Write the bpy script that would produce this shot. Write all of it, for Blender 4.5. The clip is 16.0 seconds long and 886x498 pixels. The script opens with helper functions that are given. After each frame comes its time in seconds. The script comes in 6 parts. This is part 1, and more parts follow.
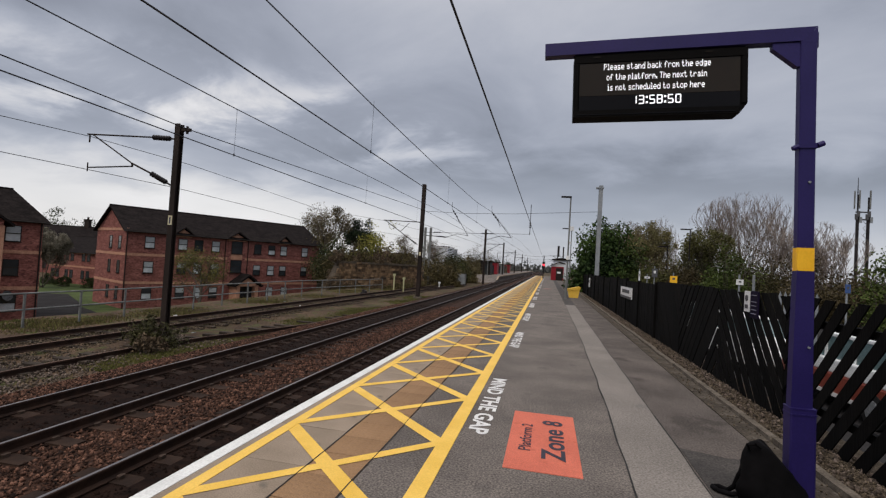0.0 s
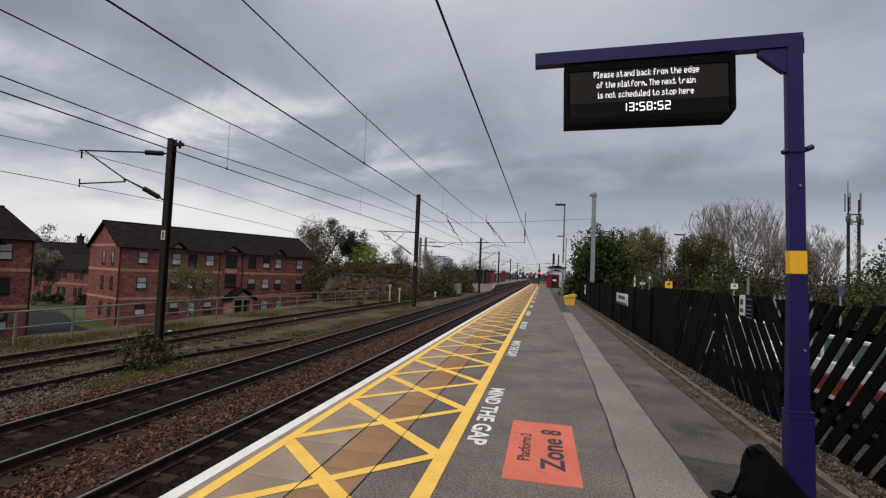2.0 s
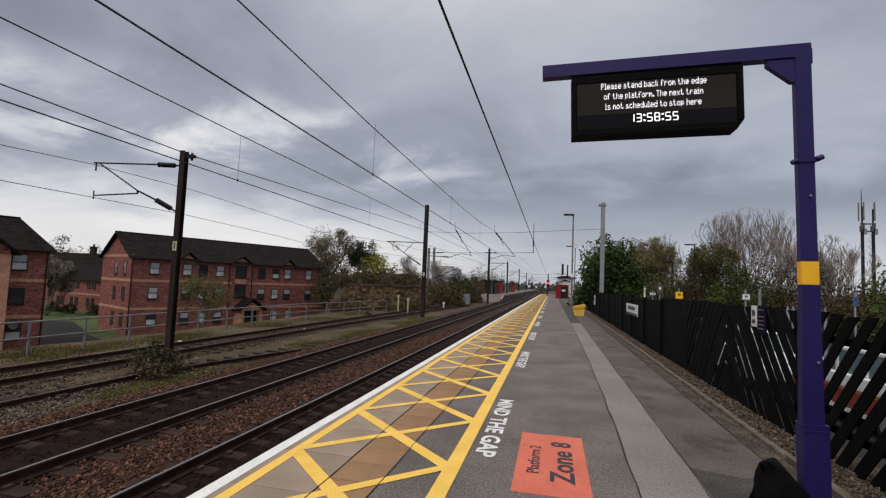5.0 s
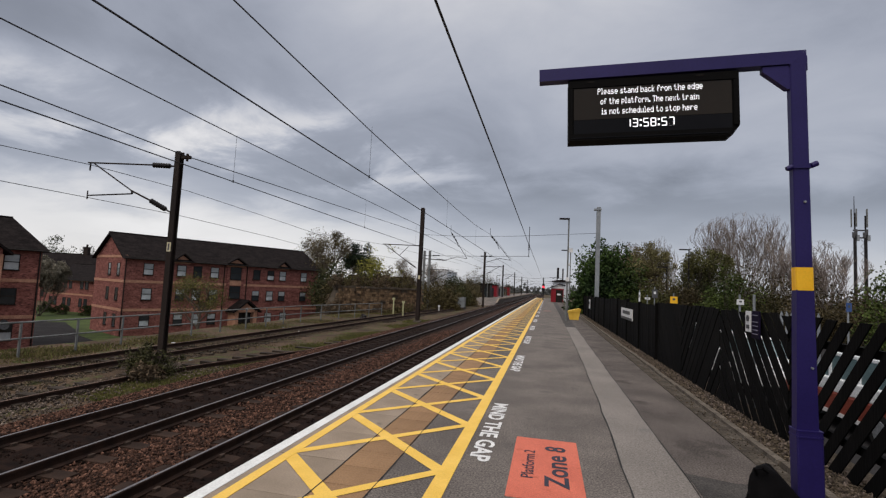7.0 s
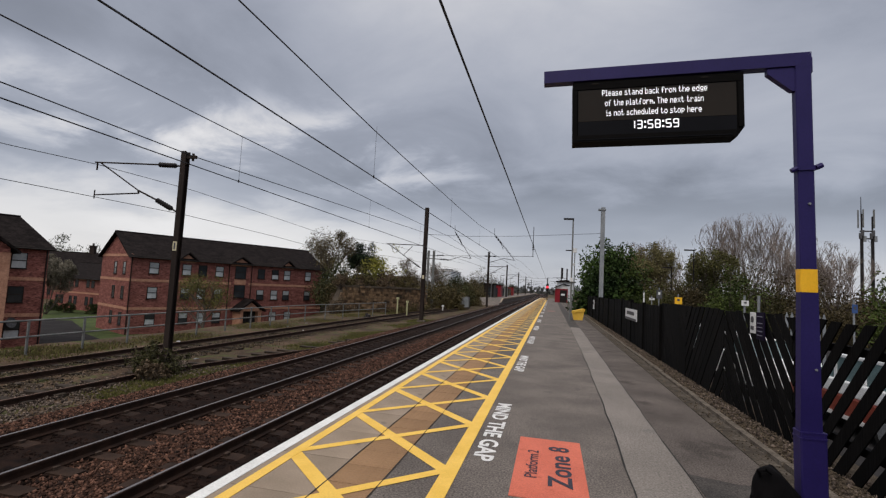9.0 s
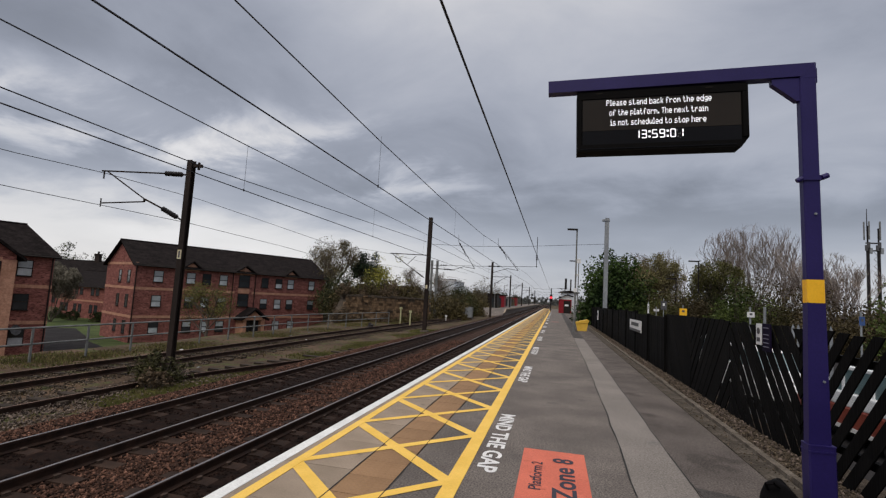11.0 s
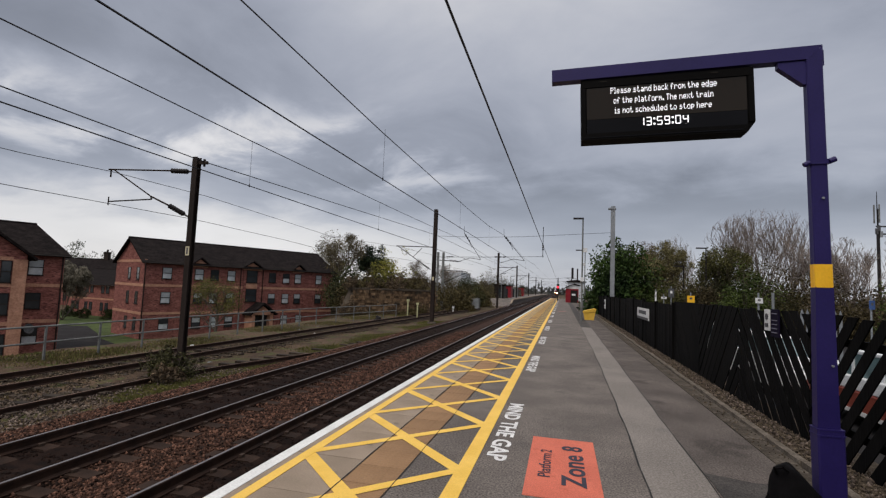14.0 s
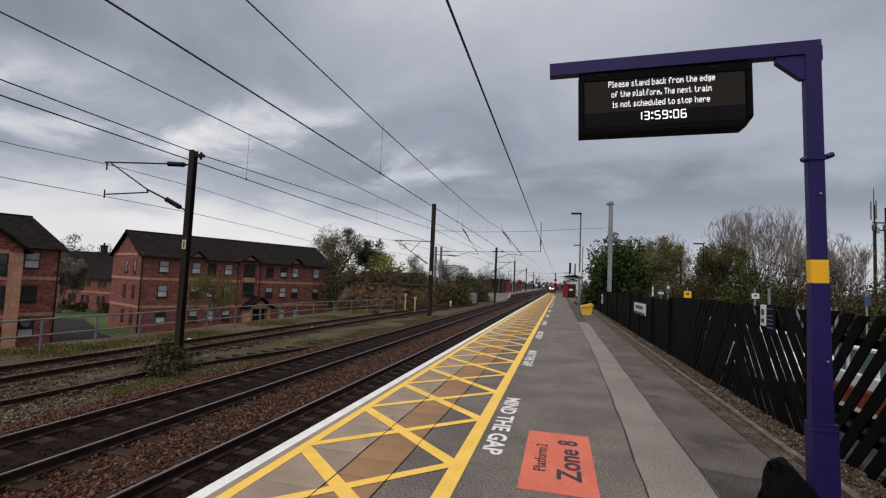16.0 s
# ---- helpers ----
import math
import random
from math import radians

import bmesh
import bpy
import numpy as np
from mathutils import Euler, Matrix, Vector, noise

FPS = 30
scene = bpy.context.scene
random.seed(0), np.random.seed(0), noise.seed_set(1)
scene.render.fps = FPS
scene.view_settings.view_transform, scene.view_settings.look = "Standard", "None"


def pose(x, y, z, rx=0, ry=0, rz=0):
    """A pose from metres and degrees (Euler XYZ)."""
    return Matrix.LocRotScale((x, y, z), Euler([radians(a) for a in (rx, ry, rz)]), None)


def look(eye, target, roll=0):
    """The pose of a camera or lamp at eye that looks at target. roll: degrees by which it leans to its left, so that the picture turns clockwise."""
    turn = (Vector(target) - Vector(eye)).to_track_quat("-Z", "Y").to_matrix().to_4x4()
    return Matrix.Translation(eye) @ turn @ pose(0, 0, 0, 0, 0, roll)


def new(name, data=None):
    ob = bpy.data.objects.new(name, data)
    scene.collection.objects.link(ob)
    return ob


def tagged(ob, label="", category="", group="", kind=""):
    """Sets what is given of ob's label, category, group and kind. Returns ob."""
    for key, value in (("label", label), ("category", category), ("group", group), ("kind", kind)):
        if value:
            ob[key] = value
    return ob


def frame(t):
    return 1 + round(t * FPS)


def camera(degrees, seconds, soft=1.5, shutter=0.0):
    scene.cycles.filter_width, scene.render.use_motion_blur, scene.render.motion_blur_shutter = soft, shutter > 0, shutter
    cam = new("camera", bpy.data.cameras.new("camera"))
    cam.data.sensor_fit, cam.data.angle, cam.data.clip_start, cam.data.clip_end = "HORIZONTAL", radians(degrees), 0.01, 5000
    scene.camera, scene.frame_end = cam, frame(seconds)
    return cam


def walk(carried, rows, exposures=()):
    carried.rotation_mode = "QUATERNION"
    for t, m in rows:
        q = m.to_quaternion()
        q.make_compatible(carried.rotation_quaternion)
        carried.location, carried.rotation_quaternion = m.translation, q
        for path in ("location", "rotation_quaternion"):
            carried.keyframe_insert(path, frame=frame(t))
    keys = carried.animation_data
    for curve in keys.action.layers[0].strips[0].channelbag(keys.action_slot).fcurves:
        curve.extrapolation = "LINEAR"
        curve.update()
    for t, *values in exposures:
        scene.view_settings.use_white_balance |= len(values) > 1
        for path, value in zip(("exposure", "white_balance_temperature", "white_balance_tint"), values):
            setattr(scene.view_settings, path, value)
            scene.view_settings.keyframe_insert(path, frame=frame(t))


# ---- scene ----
cam = camera(84.7, 16.0, 1.25)
PATH = [
    (0, (2.819, 2.207, 1.809), (2.395, 4.16, 1.866), 3.5),
    (0.5, (2.828, 2.218, 1.806), (2.407, 4.172, 1.869), 3.3),
    (1, (2.827, 2.226, 1.805), (2.413, 4.181, 1.878), 3.2),
    (1.5, (2.824, 2.225, 1.805), (2.413, 4.181, 1.883), 2.9),
    (2, (2.825, 2.219, 1.81), (2.418, 4.175, 1.908), 2.4),
    (2.5, (2.825, 2.217, 1.805), (2.411, 4.17, 1.914), 2.4),
    (3, (2.825, 2.197, 1.816), (2.407, 4.149, 1.936), 2.3),
    (3.5, (2.821, 2.2, 1.81), (2.391, 4.149, 1.939), 2.1),
    (4, (2.827, 2.196, 1.818), (2.384, 4.142, 1.949), 2.2),
    (6.5, (2.831, 2.216, 1.808), (2.4, 4.164, 1.958), 2.8),
    (7, (2.827, 2.215, 1.816), (2.402, 4.163, 1.968), 2.8),
    (7.5, (2.834, 2.219, 1.811), (2.409, 4.167, 1.97), 2.7),
    (8, (2.83, 2.216, 1.811), (2.411, 4.165, 1.965), 2.4),
    (8.5, (2.816, 2.215, 1.801), (2.389, 4.163, 1.953), 2.7),
    (9, (2.827, 2.186, 1.823), (2.386, 4.131, 1.973), 3.0),
    (11.5, (2.82, 2.191, 1.808), (2.361, 4.127, 2.008), 3.3),
    (12, (2.818, 2.185, 1.811), (2.357, 4.12, 2.017), 3.2),
    (12.5, (2.816, 2.163, 1.816), (2.357, 4.098, 2.026), 3.1),
    (13, (2.82, 2.156, 1.807), (2.352, 4.09, 2.006), 2.6),
    (13.5, (2.824, 2.175, 1.808), (2.352, 4.111, 1.98), 2.2),
    (14, (2.824, 2.17, 1.807), (2.345, 4.106, 1.962), 2.3),
    (14.5, (2.827, 2.19, 1.807), (2.344, 4.125, 1.949), 2.6),
    (15, (2.826, 2.187, 1.801), (2.345, 4.123, 1.943), 2.7),
    (15.5, (2.828, 2.202, 1.791), (2.35, 4.139, 1.93), 2.6),
    (16, (2.834, 2.188, 1.805), (2.364, 4.127, 1.938), 2.5),
]
walk(cam, [(t, look(eye, target, roll)) for t, eye, target, roll in PATH],
     exposures=((0.0, 0.0, 6700, 11), (4.0, 0.0, 6700, 11), (12.0, -0.05, 6700, 11), (16.0, -0.03, 6700, 11)))

# ---- world, sun, exposure ----
world = bpy.data.worlds.new("overcast_sky")
scene.world = world
world.use_nodes = True
wn, wl = world.node_tree.nodes, world.node_tree.links
wn.clear()


def wnode(kind, **vals):
    n = wn.new(kind)
    for k, v in vals.items():
        n.inputs[k].default_value = v
    return n


def wmath(op, a, b=None):
    n = wn.new("ShaderNodeMath")
    n.operation = op
    for i, v in enumerate((a, b)):
        if v is None:
            continue
        if isinstance(v, (int, float)):
            n.inputs[i].default_value = v
        else:
            wl.new(v, n.inputs[i])
    return n.outputs[0]


SUN_EL, SUN_AZ = 52, 200          # degrees; azimuth clockwise from +y


def wstep(value, a, b, lo=0.0, hi=1.0):
    """A smooth step of a value, from lo at a to hi at b."""
    n = wn.new("ShaderNodeMapRange")
    n.interpolation_type = "SMOOTHSTEP"
    for i, v in enumerate((a, b, lo, hi)):
        n.inputs[i + 1].default_value = v
    wl.new(value, n.inputs[0])
    return n.outputs[0]


wt = wn.new("ShaderNodeTexCoord")
wsep = wn.new("ShaderNodeSeparateXYZ")
wl.new(wt.outputs["Generated"], wsep.inputs[0])
up = wmath("MAXIMUM", wsep.outputs[2], 0.0)


def cloud(thin, at, turn, size, scale, detail, rough, distort):
    """Noise on a flat cloud layer, which crowds together towards the horizon."""
    den = wmath("ADD", up, thin)
    c = wn.new("ShaderNodeCombineXYZ")
    wl.new(wmath("DIVIDE", wsep.outputs[0], den), c.inputs[0])
    wl.new(wmath("DIVIDE", wsep.outputs[1], den), c.inputs[1])
    m = wn.new("ShaderNodeMapping")
    m.inputs["Location"].default_value = at
    m.inputs["Rotation"].default_value = (0, 0, radians(turn))
    m.inputs["Scale"].default_value = size
    wl.new(c.outputs[0], m.inputs[0])
    n = wnode("ShaderNodeTexNoise", Scale=scale, Detail=detail, Roughness=rough, Distortion=distort)
    wl.new(m.outputs[0], n.inputs["Vector"])
    return n.outputs["Fac"]


mass = cloud(0.30, (2.75, 4.60, 0), 20, (0.9, 1.2, 1), 0.95, 4.0, 0.42, 0.1)
wisp = cloud(0.24, (7.30, 1.20, 0), 12, (0.85, 1.0, 1), 2.3, 8.0, 0.58, 0.35)
west = wstep(wsep.outputs[0], 0.05, -0.60)
east = wstep(wsep.outputs[0], -0.25, 0.15)
height = wmath("ADD", up, wmath("MULTIPLY", wmath("SUBTRACT", wisp, 0.5), 0.16))
# the overcast thins low down, most of all in the west, under a darker layer in the east
low = wmath("MULTIPLY", wstep(height, 0.185, 0.085), wmath("ADD", wmath("MULTIPLY", west, 0.27), 0.15))
layer = wmath("MULTIPLY", wmath("MULTIPLY", wstep(height, 0.05, 0.11), wstep(height, 0.27, 0.16)), wmath("ADD", wmath("MULTIPLY", east, 0.075), 0.05))
# broken edges with brighter sky behind them
breaks = wmath("MULTIPLY", wmath("MULTIPLY", wstep(wisp, 0.43, 0.64), wstep(wsep.outputs[0], 0.0, -0.42)), wmath("MULTIPLY", wstep(up, 0.15, 0.23), wstep(up, 0.37, 0.27)))
light = wmath("ADD", wstep(mass, 0.34, 0.68, 0.355, 0.445), wmath("MULTIPLY", wmath("SUBTRACT", wisp, 0.5), 0.26))
light = wmath("SUBTRACT", wmath("ADD", wmath("ADD", light, low), wmath("MULTIPLY", breaks, 0.31)), layer)
# the cloud lies thicker high up to both sides
thick = wmath("MULTIPLY", wmath("ADD", wmath("MULTIPLY", wstep(wsep.outputs[0], -0.25, -0.68), 0.12), wmath("MULTIPLY", wstep(wsep.outputs[0], 0.05, 0.4), 0.04)), wstep(height, 0.25, 0.38))
light = wmath("SUBTRACT", light, thick)
# an overcast sky brightens towards the zenith
light = wmath("MULTIPLY", light, wmath("ADD", wmath("MULTIPLY", wmath("POWER", up, 3.2), 3.2), 0.93))
wtint = wn.new("ShaderNodeMix")
wtint.data_type = "RGBA"
wl.new(wstep(light, 0.30, 0.75), wtint.inputs[0])
wtint.inputs[6].default_value = (0.876, 0.958, 1.155, 1)
wtint.inputs[7].default_value = (0.985, 0.995, 1.03, 1)
wz = wn.new("ShaderNodeMix")
wz.data_type, wz.blend_type = "RGBA", "MULTIPLY"
wz.inputs[0].default_value = 1.0
wl.new(wtint.outputs[2], wz.inputs[6])
wl.new(light, wz.inputs[7])
wbg = wnode("ShaderNodeBackground", Strength=1.0)
wl.new(wz.outputs[2], wbg.inputs[0])
wsky = wn.new("ShaderNodeTexSky")
wsky.sky_type = "NISHITA"
wsky.sun_disc = False
wsky.sun_elevation, wsky.sun_rotation = radians(SUN_EL), radians(SUN_AZ)
wbg2 = wnode("ShaderNodeBackground", Strength=0.012)
wl.new(wsky.outputs[0], wbg2.inputs[0])
wadd = wn.new("ShaderNodeAddShader")
wl.new(wbg.outputs[0], wadd.inputs[0])
wl.new(wbg2.outputs[0], wadd.inputs[1])
wo = wn.new("ShaderNodeOutputWorld")
wl.new(wadd.outputs[0], wo.inputs[0])

sun_data = bpy.data.lights.new("sun", "SUN")
sun_data.energy, sun_data.angle, sun_data.color = 1.5, radians(40), (1.0, 0.94, 0.86)
sun = new("sun", sun_data)
sa, se = radians(SUN_AZ), radians(SUN_EL)
sd = Vector((math.sin(sa) * math.cos(se), math.cos(sa) * math.cos(se), math.sin(se)))
sun.matrix_world = look(sd * 50, (0, 0, 0))


# ---- materials ----
def mat(name, c1, c2, scale=2.0, rough=0.8, bump=0.3, fine=40.0, metal=0.0, spec=0.18, spots=None, spot_scale=8.0,
        spot_at=0.62, stretch=(1, 1, 1), fine_mix=0.25, vary=0.0, islands=False, bump_dist=0.01):
    m = bpy.data.materials.new(name)
    m.use_nodes = True
    n, l = m.node_tree.nodes, m.node_tree.links
    b = n["Principled BSDF"]
    b.inputs["Metallic"].default_value = metal
    b.inputs["Specular IOR Level"].default_value = spec
    tc = n.new("ShaderNodeTexCoord")
    mp = n.new("ShaderNodeMapping")
    mp.inputs["Scale"].default_value = stretch
    l.new(tc.outputs["Object"], mp.inputs[0])
    big = n.new("ShaderNodeTexNoise")
    big.inputs["Scale"].default_value, big.inputs["Detail"].default_value = scale, 5.0
    sml = n.new("ShaderNodeTexNoise")
    sml.inputs["Scale"].default_value, sml.inputs["Detail"].default_value = fine, 3.0
    for t in (big, sml):
        l.new(mp.outputs[0], t.inputs["Vector"])
    rp = n.new("ShaderNodeValToRGB")
    rp.color_ramp.elements[0].position, rp.color_ramp.elements[1].position = 0.36, 0.64
    rp.color_ramp.elements[0].color, rp.color_ramp.elements[1].color = (*c1, 1), (*c2, 1)
    l.new(big.outputs["Fac"], rp.inputs[0])
    col = rp.outputs[0]

    def mixed(kind, fac, a, bcol):
        x = n.new("ShaderNodeMix")
        x.data_type, x.blend_type = "RGBA", kind
        if isinstance(fac, float):
            x.inputs[0].default_value = fac
        else:
            l.new(fac, x.inputs[0])
        l.new(a, x.inputs[6])
        if isinstance(bcol, tuple):
            x.inputs[7].default_value = (*bcol, 1)
        else:
            l.new(bcol, x.inputs[7])
        return x.outputs[2]

    if spots:
        st = n.new("ShaderNodeTexNoise")
        st.inputs["Scale"].default_value, st.inputs["Detail"].default_value = spot_scale, 6.0
        l.new(mp.outputs[0], st.inputs["Vector"])
        sr = n.new("ShaderNodeValToRGB")
        sr.color_ramp.elements[0].position, sr.color_ramp.elements[1].position = spot_at, spot_at + 0.08
        l.new(st.outputs["Fac"], sr.inputs[0])
        col = mixed("MIX", sr.outputs[0], col, spots)
    if fine_mix:
        fr = n.new("ShaderNodeMapRange")
        fr.inputs[1].default_value, fr.inputs[2].default_value = 0.25, 0.75
        fr.inputs[3].default_value, fr.inputs[4].default_value = 1 - fine_mix, 1 + fine_mix
        l.new(sml.outputs["Fac"], fr.inputs[0])
        col = mixed("MULTIPLY", 1.0, col, fr.outputs[0])
    if vary:
        src = n.new("ShaderNodeNewGeometry").outputs["Random Per Island"] if islands else n.new("ShaderNodeObjectInfo").outputs["Random"]
        vr = n.new("ShaderNodeMapRange")
        vr.inputs[3].default_value, vr.inputs[4].default_value = 1 - vary, 1 + vary
        l.new(src, vr.inputs[0])
        col = mixed("MULTIPLY", 1.0, col, vr.outputs[0])
    l.new(col, b.inputs["Base Color"])
    rr = n.new("ShaderNodeMapRange")
    rr.inputs[3].default_value, rr.inputs[4].default_value = max(rough - 0.12, 0.02), min(rough + 0.1, 1)
    l.new(big.outputs["Fac"], rr.inputs[0])
    l.new(rr.outputs[0], b.inputs["Roughness"])
    if bump:
        bp = n.new("ShaderNodeBump")
        bp.inputs["Strength"].default_value, bp.inputs["Distance"].default_value = bump, bump_dist
        l.new(sml.outputs["Fac"], bp.inputs["Height"])
        l.new(bp.outputs[0], b.inputs["Normal"])
    return m


def glow(name, colour, strength):
    m = bpy.data.materials.new(name)
    m.use_nodes = True
    b = m.node_tree.nodes["Principled BSDF"]
    b.inputs["Base Color"].default_value = (*colour, 1)
    b.inputs["Emission Color"].default_value = (*colour, 1)
    b.inputs["Emission Strength"].default_value = strength
    return m


M_ASPHALT = mat("asphalt", (0.104, 0.089, 0.080), (0.162, 0.139, 0.124), 0.9, 0.9, 0.7, 55, spots=(0.108, 0.094, 0.085), spot_scale=2.3, spot_at=0.6, fine_mix=0.75, spec=0.2, bump_dist=0.015)
M_ASPHALT_OLD = mat("asphalt_old", (0.078, 0.065, 0.058), (0.125, 0.105, 0.094), 1.1, 0.9, 0.7, 55, spots=(0.066, 0.055, 0.049), spot_scale=1.4, spot_at=0.56, fine_mix=0.75, spec=0.2, bump_dist=0.015)
M_ASPHALT_PALE = mat("asphalt_pale", (0.165, 0.146, 0.131), (0.215, 0.191, 0.172), 0.7, 0.9, 0.7, 52, fine_mix=0.45, spec=0.2, spots=(0.16, 0.145, 0.135), spot_scale=2.2, spot_at=0.6)
M_ASPHALT_DARK = mat("asphalt_dark", (0.042, 0.038, 0.036), (0.075, 0.067, 0.062), 1.5, 0.9, 0.6, 58, fine_mix=0.6, spec=0.2, bump_dist=0.015)
M_JOINT = mat("joint_tar", (0.015, 0.014, 0.014), (0.03, 0.028, 0.027), 3, 0.7, 0.2, 60)
M_COPING = mat("coping_concrete", (0.225, 0.175, 0.13), (0.30, 0.235, 0.18), 1.8, 0.85, 0.35, 80, spots=(0.15, 0.125, 0.10), spot_scale=3, vary=0.06)
M_WHITE = mat("white_line_paint", (0.60, 0.60, 0.585), (0.70, 0.70, 0.685), 3, 0.6, 0.2, 60, spots=(0.55, 0.54, 0.52), spot_scale=5, spot_at=0.74, fine_mix=0.14)
M_YELLOW = mat("yellow_line_paint", (0.72, 0.44, 0.075), (0.80, 0.51, 0.11), 2.5, 0.65, 0.35, 90, spots=(0.42, 0.27, 0.10), spot_scale=7, spot_at=0.70, fine_mix=0.12)
M_ORANGE = mat("orange_vinyl", (0.52, 0.125, 0.078), (0.60, 0.155, 0.098), 2, 0.65, 0.35, 110, spots=(0.47, 0.11, 0.065), spot_scale=6, spot_at=0.6, fine_mix=0.3)
M_NOTICE = mat("purple_notice", (0.009, 0.006, 0.018), (0.013, 0.009, 0.026), 4, 0.7, 0.0, spec=0.05)
M_INK = mat("dark_ink", (0.03, 0.028, 0.04), (0.045, 0.04, 0.055), 4, 0.6, 0.0)
M_STENCIL = mat("white_stencil_paint", (0.60, 0.59, 0.58), (0.72, 0.71, 0.70), 6, 0.7, 0.2, 90, spots=(0.3, 0.29, 0.28), spot_scale=14, spot_at=0.64)
M_KERB = mat("kerb_concrete", (0.085, 0.068, 0.053), (0.165, 0.138, 0.112), 4.2, 0.9, 0.6, 50, spots=(0.075, 0.062, 0.048), spot_scale=6, spot_at=0.55, fine_mix=0.45)
M_CHANNEL = mat("dirty_channel", (0.05, 0.040, 0.031), (0.10, 0.083, 0.066), 3.5, 0.95, 0.7, 40, spots=(0.15, 0.13, 0.11), spot_scale=7, spot_at=0.6, fine_mix=0.6, bump_dist=0.02)
M_GRAVEL = mat("gravel", (0.05, 0.037, 0.025), (0.10, 0.076, 0.054), 9, 0.95, 1.0, 45, fine_mix=0.6, bump_dist=0.03)
M_STONE_BIT = mat("pebble", (0.055, 0.041, 0.028), (0.135, 0.105, 0.075), 9, 0.95, 0.3, 60, vary=0.7, islands=True)
M_STONE_GREY = mat("grey_stone", (0.05, 0.037, 0.029), (0.15, 0.116, 0.095), 9, 0.95, 0.3, 60, vary=0.7, islands=True)
M_BALLAST = mat("ballast_bed", (0.022, 0.0095, 0.0055), (0.05, 0.022, 0.0125), 7, 0.95, 1.0, 26, fine_mix=0.6, bump_dist=0.04)
M_BALLAST_BIT = mat("ballast_stone", (0.027, 0.012, 0.008), (0.118, 0.0595, 0.0405), 9, 0.95, 0.5, 60, fine_mix=0.5, vary=0.9, islands=True)
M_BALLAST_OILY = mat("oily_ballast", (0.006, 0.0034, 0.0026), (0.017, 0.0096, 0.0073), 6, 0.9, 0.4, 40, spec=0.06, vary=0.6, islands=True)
M_SLEEPER = mat("sleeper_concrete", (0.018, 0.0098, 0.0068), (0.036, 0.0205, 0.0142), 3, 0.9, 0.4, 50, vary=0.2)
M_TIMBER_SLEEPER = mat("sleeper_timber", (0.026, 0.019, 0.0145), (0.056, 0.042, 0.032), 3, 0.9, 0.5, 40, vary=0.3)
M_RAIL = mat("rail_rust", (0.017, 0.0085, 0.006), (0.034, 0.0175, 0.0115), 5, 0.75, 0.3, 60)
M_RAILTOP = mat("rail_worn_steel", (0.25, 0.22, 0.21), (0.34, 0.31, 0.30), 2, 0.36, 0.0, 60, metal=0.9, stretch=(4, 0.2, 4), fine_mix=0.05)
M_RAILTOP_RUST = mat("rail_rusty_top", (0.10, 0.06, 0.045), (0.16, 0.10, 0.075), 3, 0.65, 0.2, 60)
M_CLIP = mat("rail_clip_steel", (0.04, 0.028, 0.022), (0.07, 0.045, 0.035), 9, 0.6, 0.0)
M_EARTH = mat("grassy_earth", (0.044, 0.027, 0.0165), (0.098, 0.064, 0.041), 0.6, 0.95, 0.8, 14, spots=(0.058, 0.060, 0.021), spot_scale=1.5, spot_at=0.52, fine_mix=0.5, bump_dist=0.04)
M_LAWN = mat("lawn", (0.035, 0.052, 0.015), (0.065, 0.085, 0.026), 0.6, 0.95, 0.6, 20, fine_mix=0.4)
M_GRASS = mat("grass_blade", (0.06, 0.068, 0.017), (0.12, 0.115, 0.034), 0.8, 0.8, 0.0, 20, vary=0.4, islands=True)
M_DRYGRASS = mat("dry_grass_blade", (0.085, 0.064, 0.03), (0.14, 0.108, 0.052), 0.8, 0.8, 0.0, 20, vary=0.4, islands=True)
M_PATH = mat("path_tarmac", (0.020, 0.0185, 0.019), (0.034, 0.032, 0.033), 0.8, 0.95, 0.4, 40, spec=0.06)
M_BLUE = mat("navy_blue_paint", (0.013, 0.008, 0.072), (0.018, 0.0115, 0.09), 1.5, 0.5, 0.08, 50, spots=(0.045, 0.035, 0.12), spot_scale=26, spot_at=0.72, fine_mix=0.1, spec=0.25)
M_BANDY = mat("yellow_band_paint", (0.80, 0.42, 0.02), (0.86, 0.47, 0.03), 4, 0.45, 0.1, 60, fine_mix=0.05)
M_BLACKBOX = mat("black_housing", (0.0025, 0.0023, 0.0023), (0.0045, 0.004, 0.004), 5, 0.7, 0.1, 80, spec=0.06)
M_SCREEN = mat("display_glass", (0.016, 0.012, 0.008), (0.021, 0.016, 0.011), 1, 0.25, 0.0, spec=0.2, fine_mix=0)
M_SCREEN_LOW = mat("display_glass_low", (0.004, 0.004, 0.005), (0.006, 0.006, 0.0075), 1, 0.35, 0.0, spec=0.1, fine_mix=0)
M_LED = glow("led_white", (0.95, 0.95, 1.0), 1.0)
M_FENCE = mat("black_stained_wood", (0.002, 0.0018, 0.0018), (0.005, 0.0045, 0.0044), 3, 0.8, 0.5, 30, stretch=(1, 1, 0.15), vary=0.4, fine_mix=0.4, spec=0.07)
M_BAG = mat("black_nylon", (0.002, 0.0018, 0.0021), (0.004, 0.0035, 0.004), 6, 0.85, 0.6, 18, fine_mix=0.3, spec=0.08)
M_MAST = mat("mast_brown_steel", (0.014, 0.0095, 0.008), (0.028, 0.019, 0.016), 1.2, 0.75, 0.3, 30, stretch=(1, 1, 0.3))
M_GALV = mat("galvanised_steel", (0.20, 0.215, 0.23), (0.28, 0.295, 0.31), 1.2, 0.55, 0.15, 30, metal=0.3)
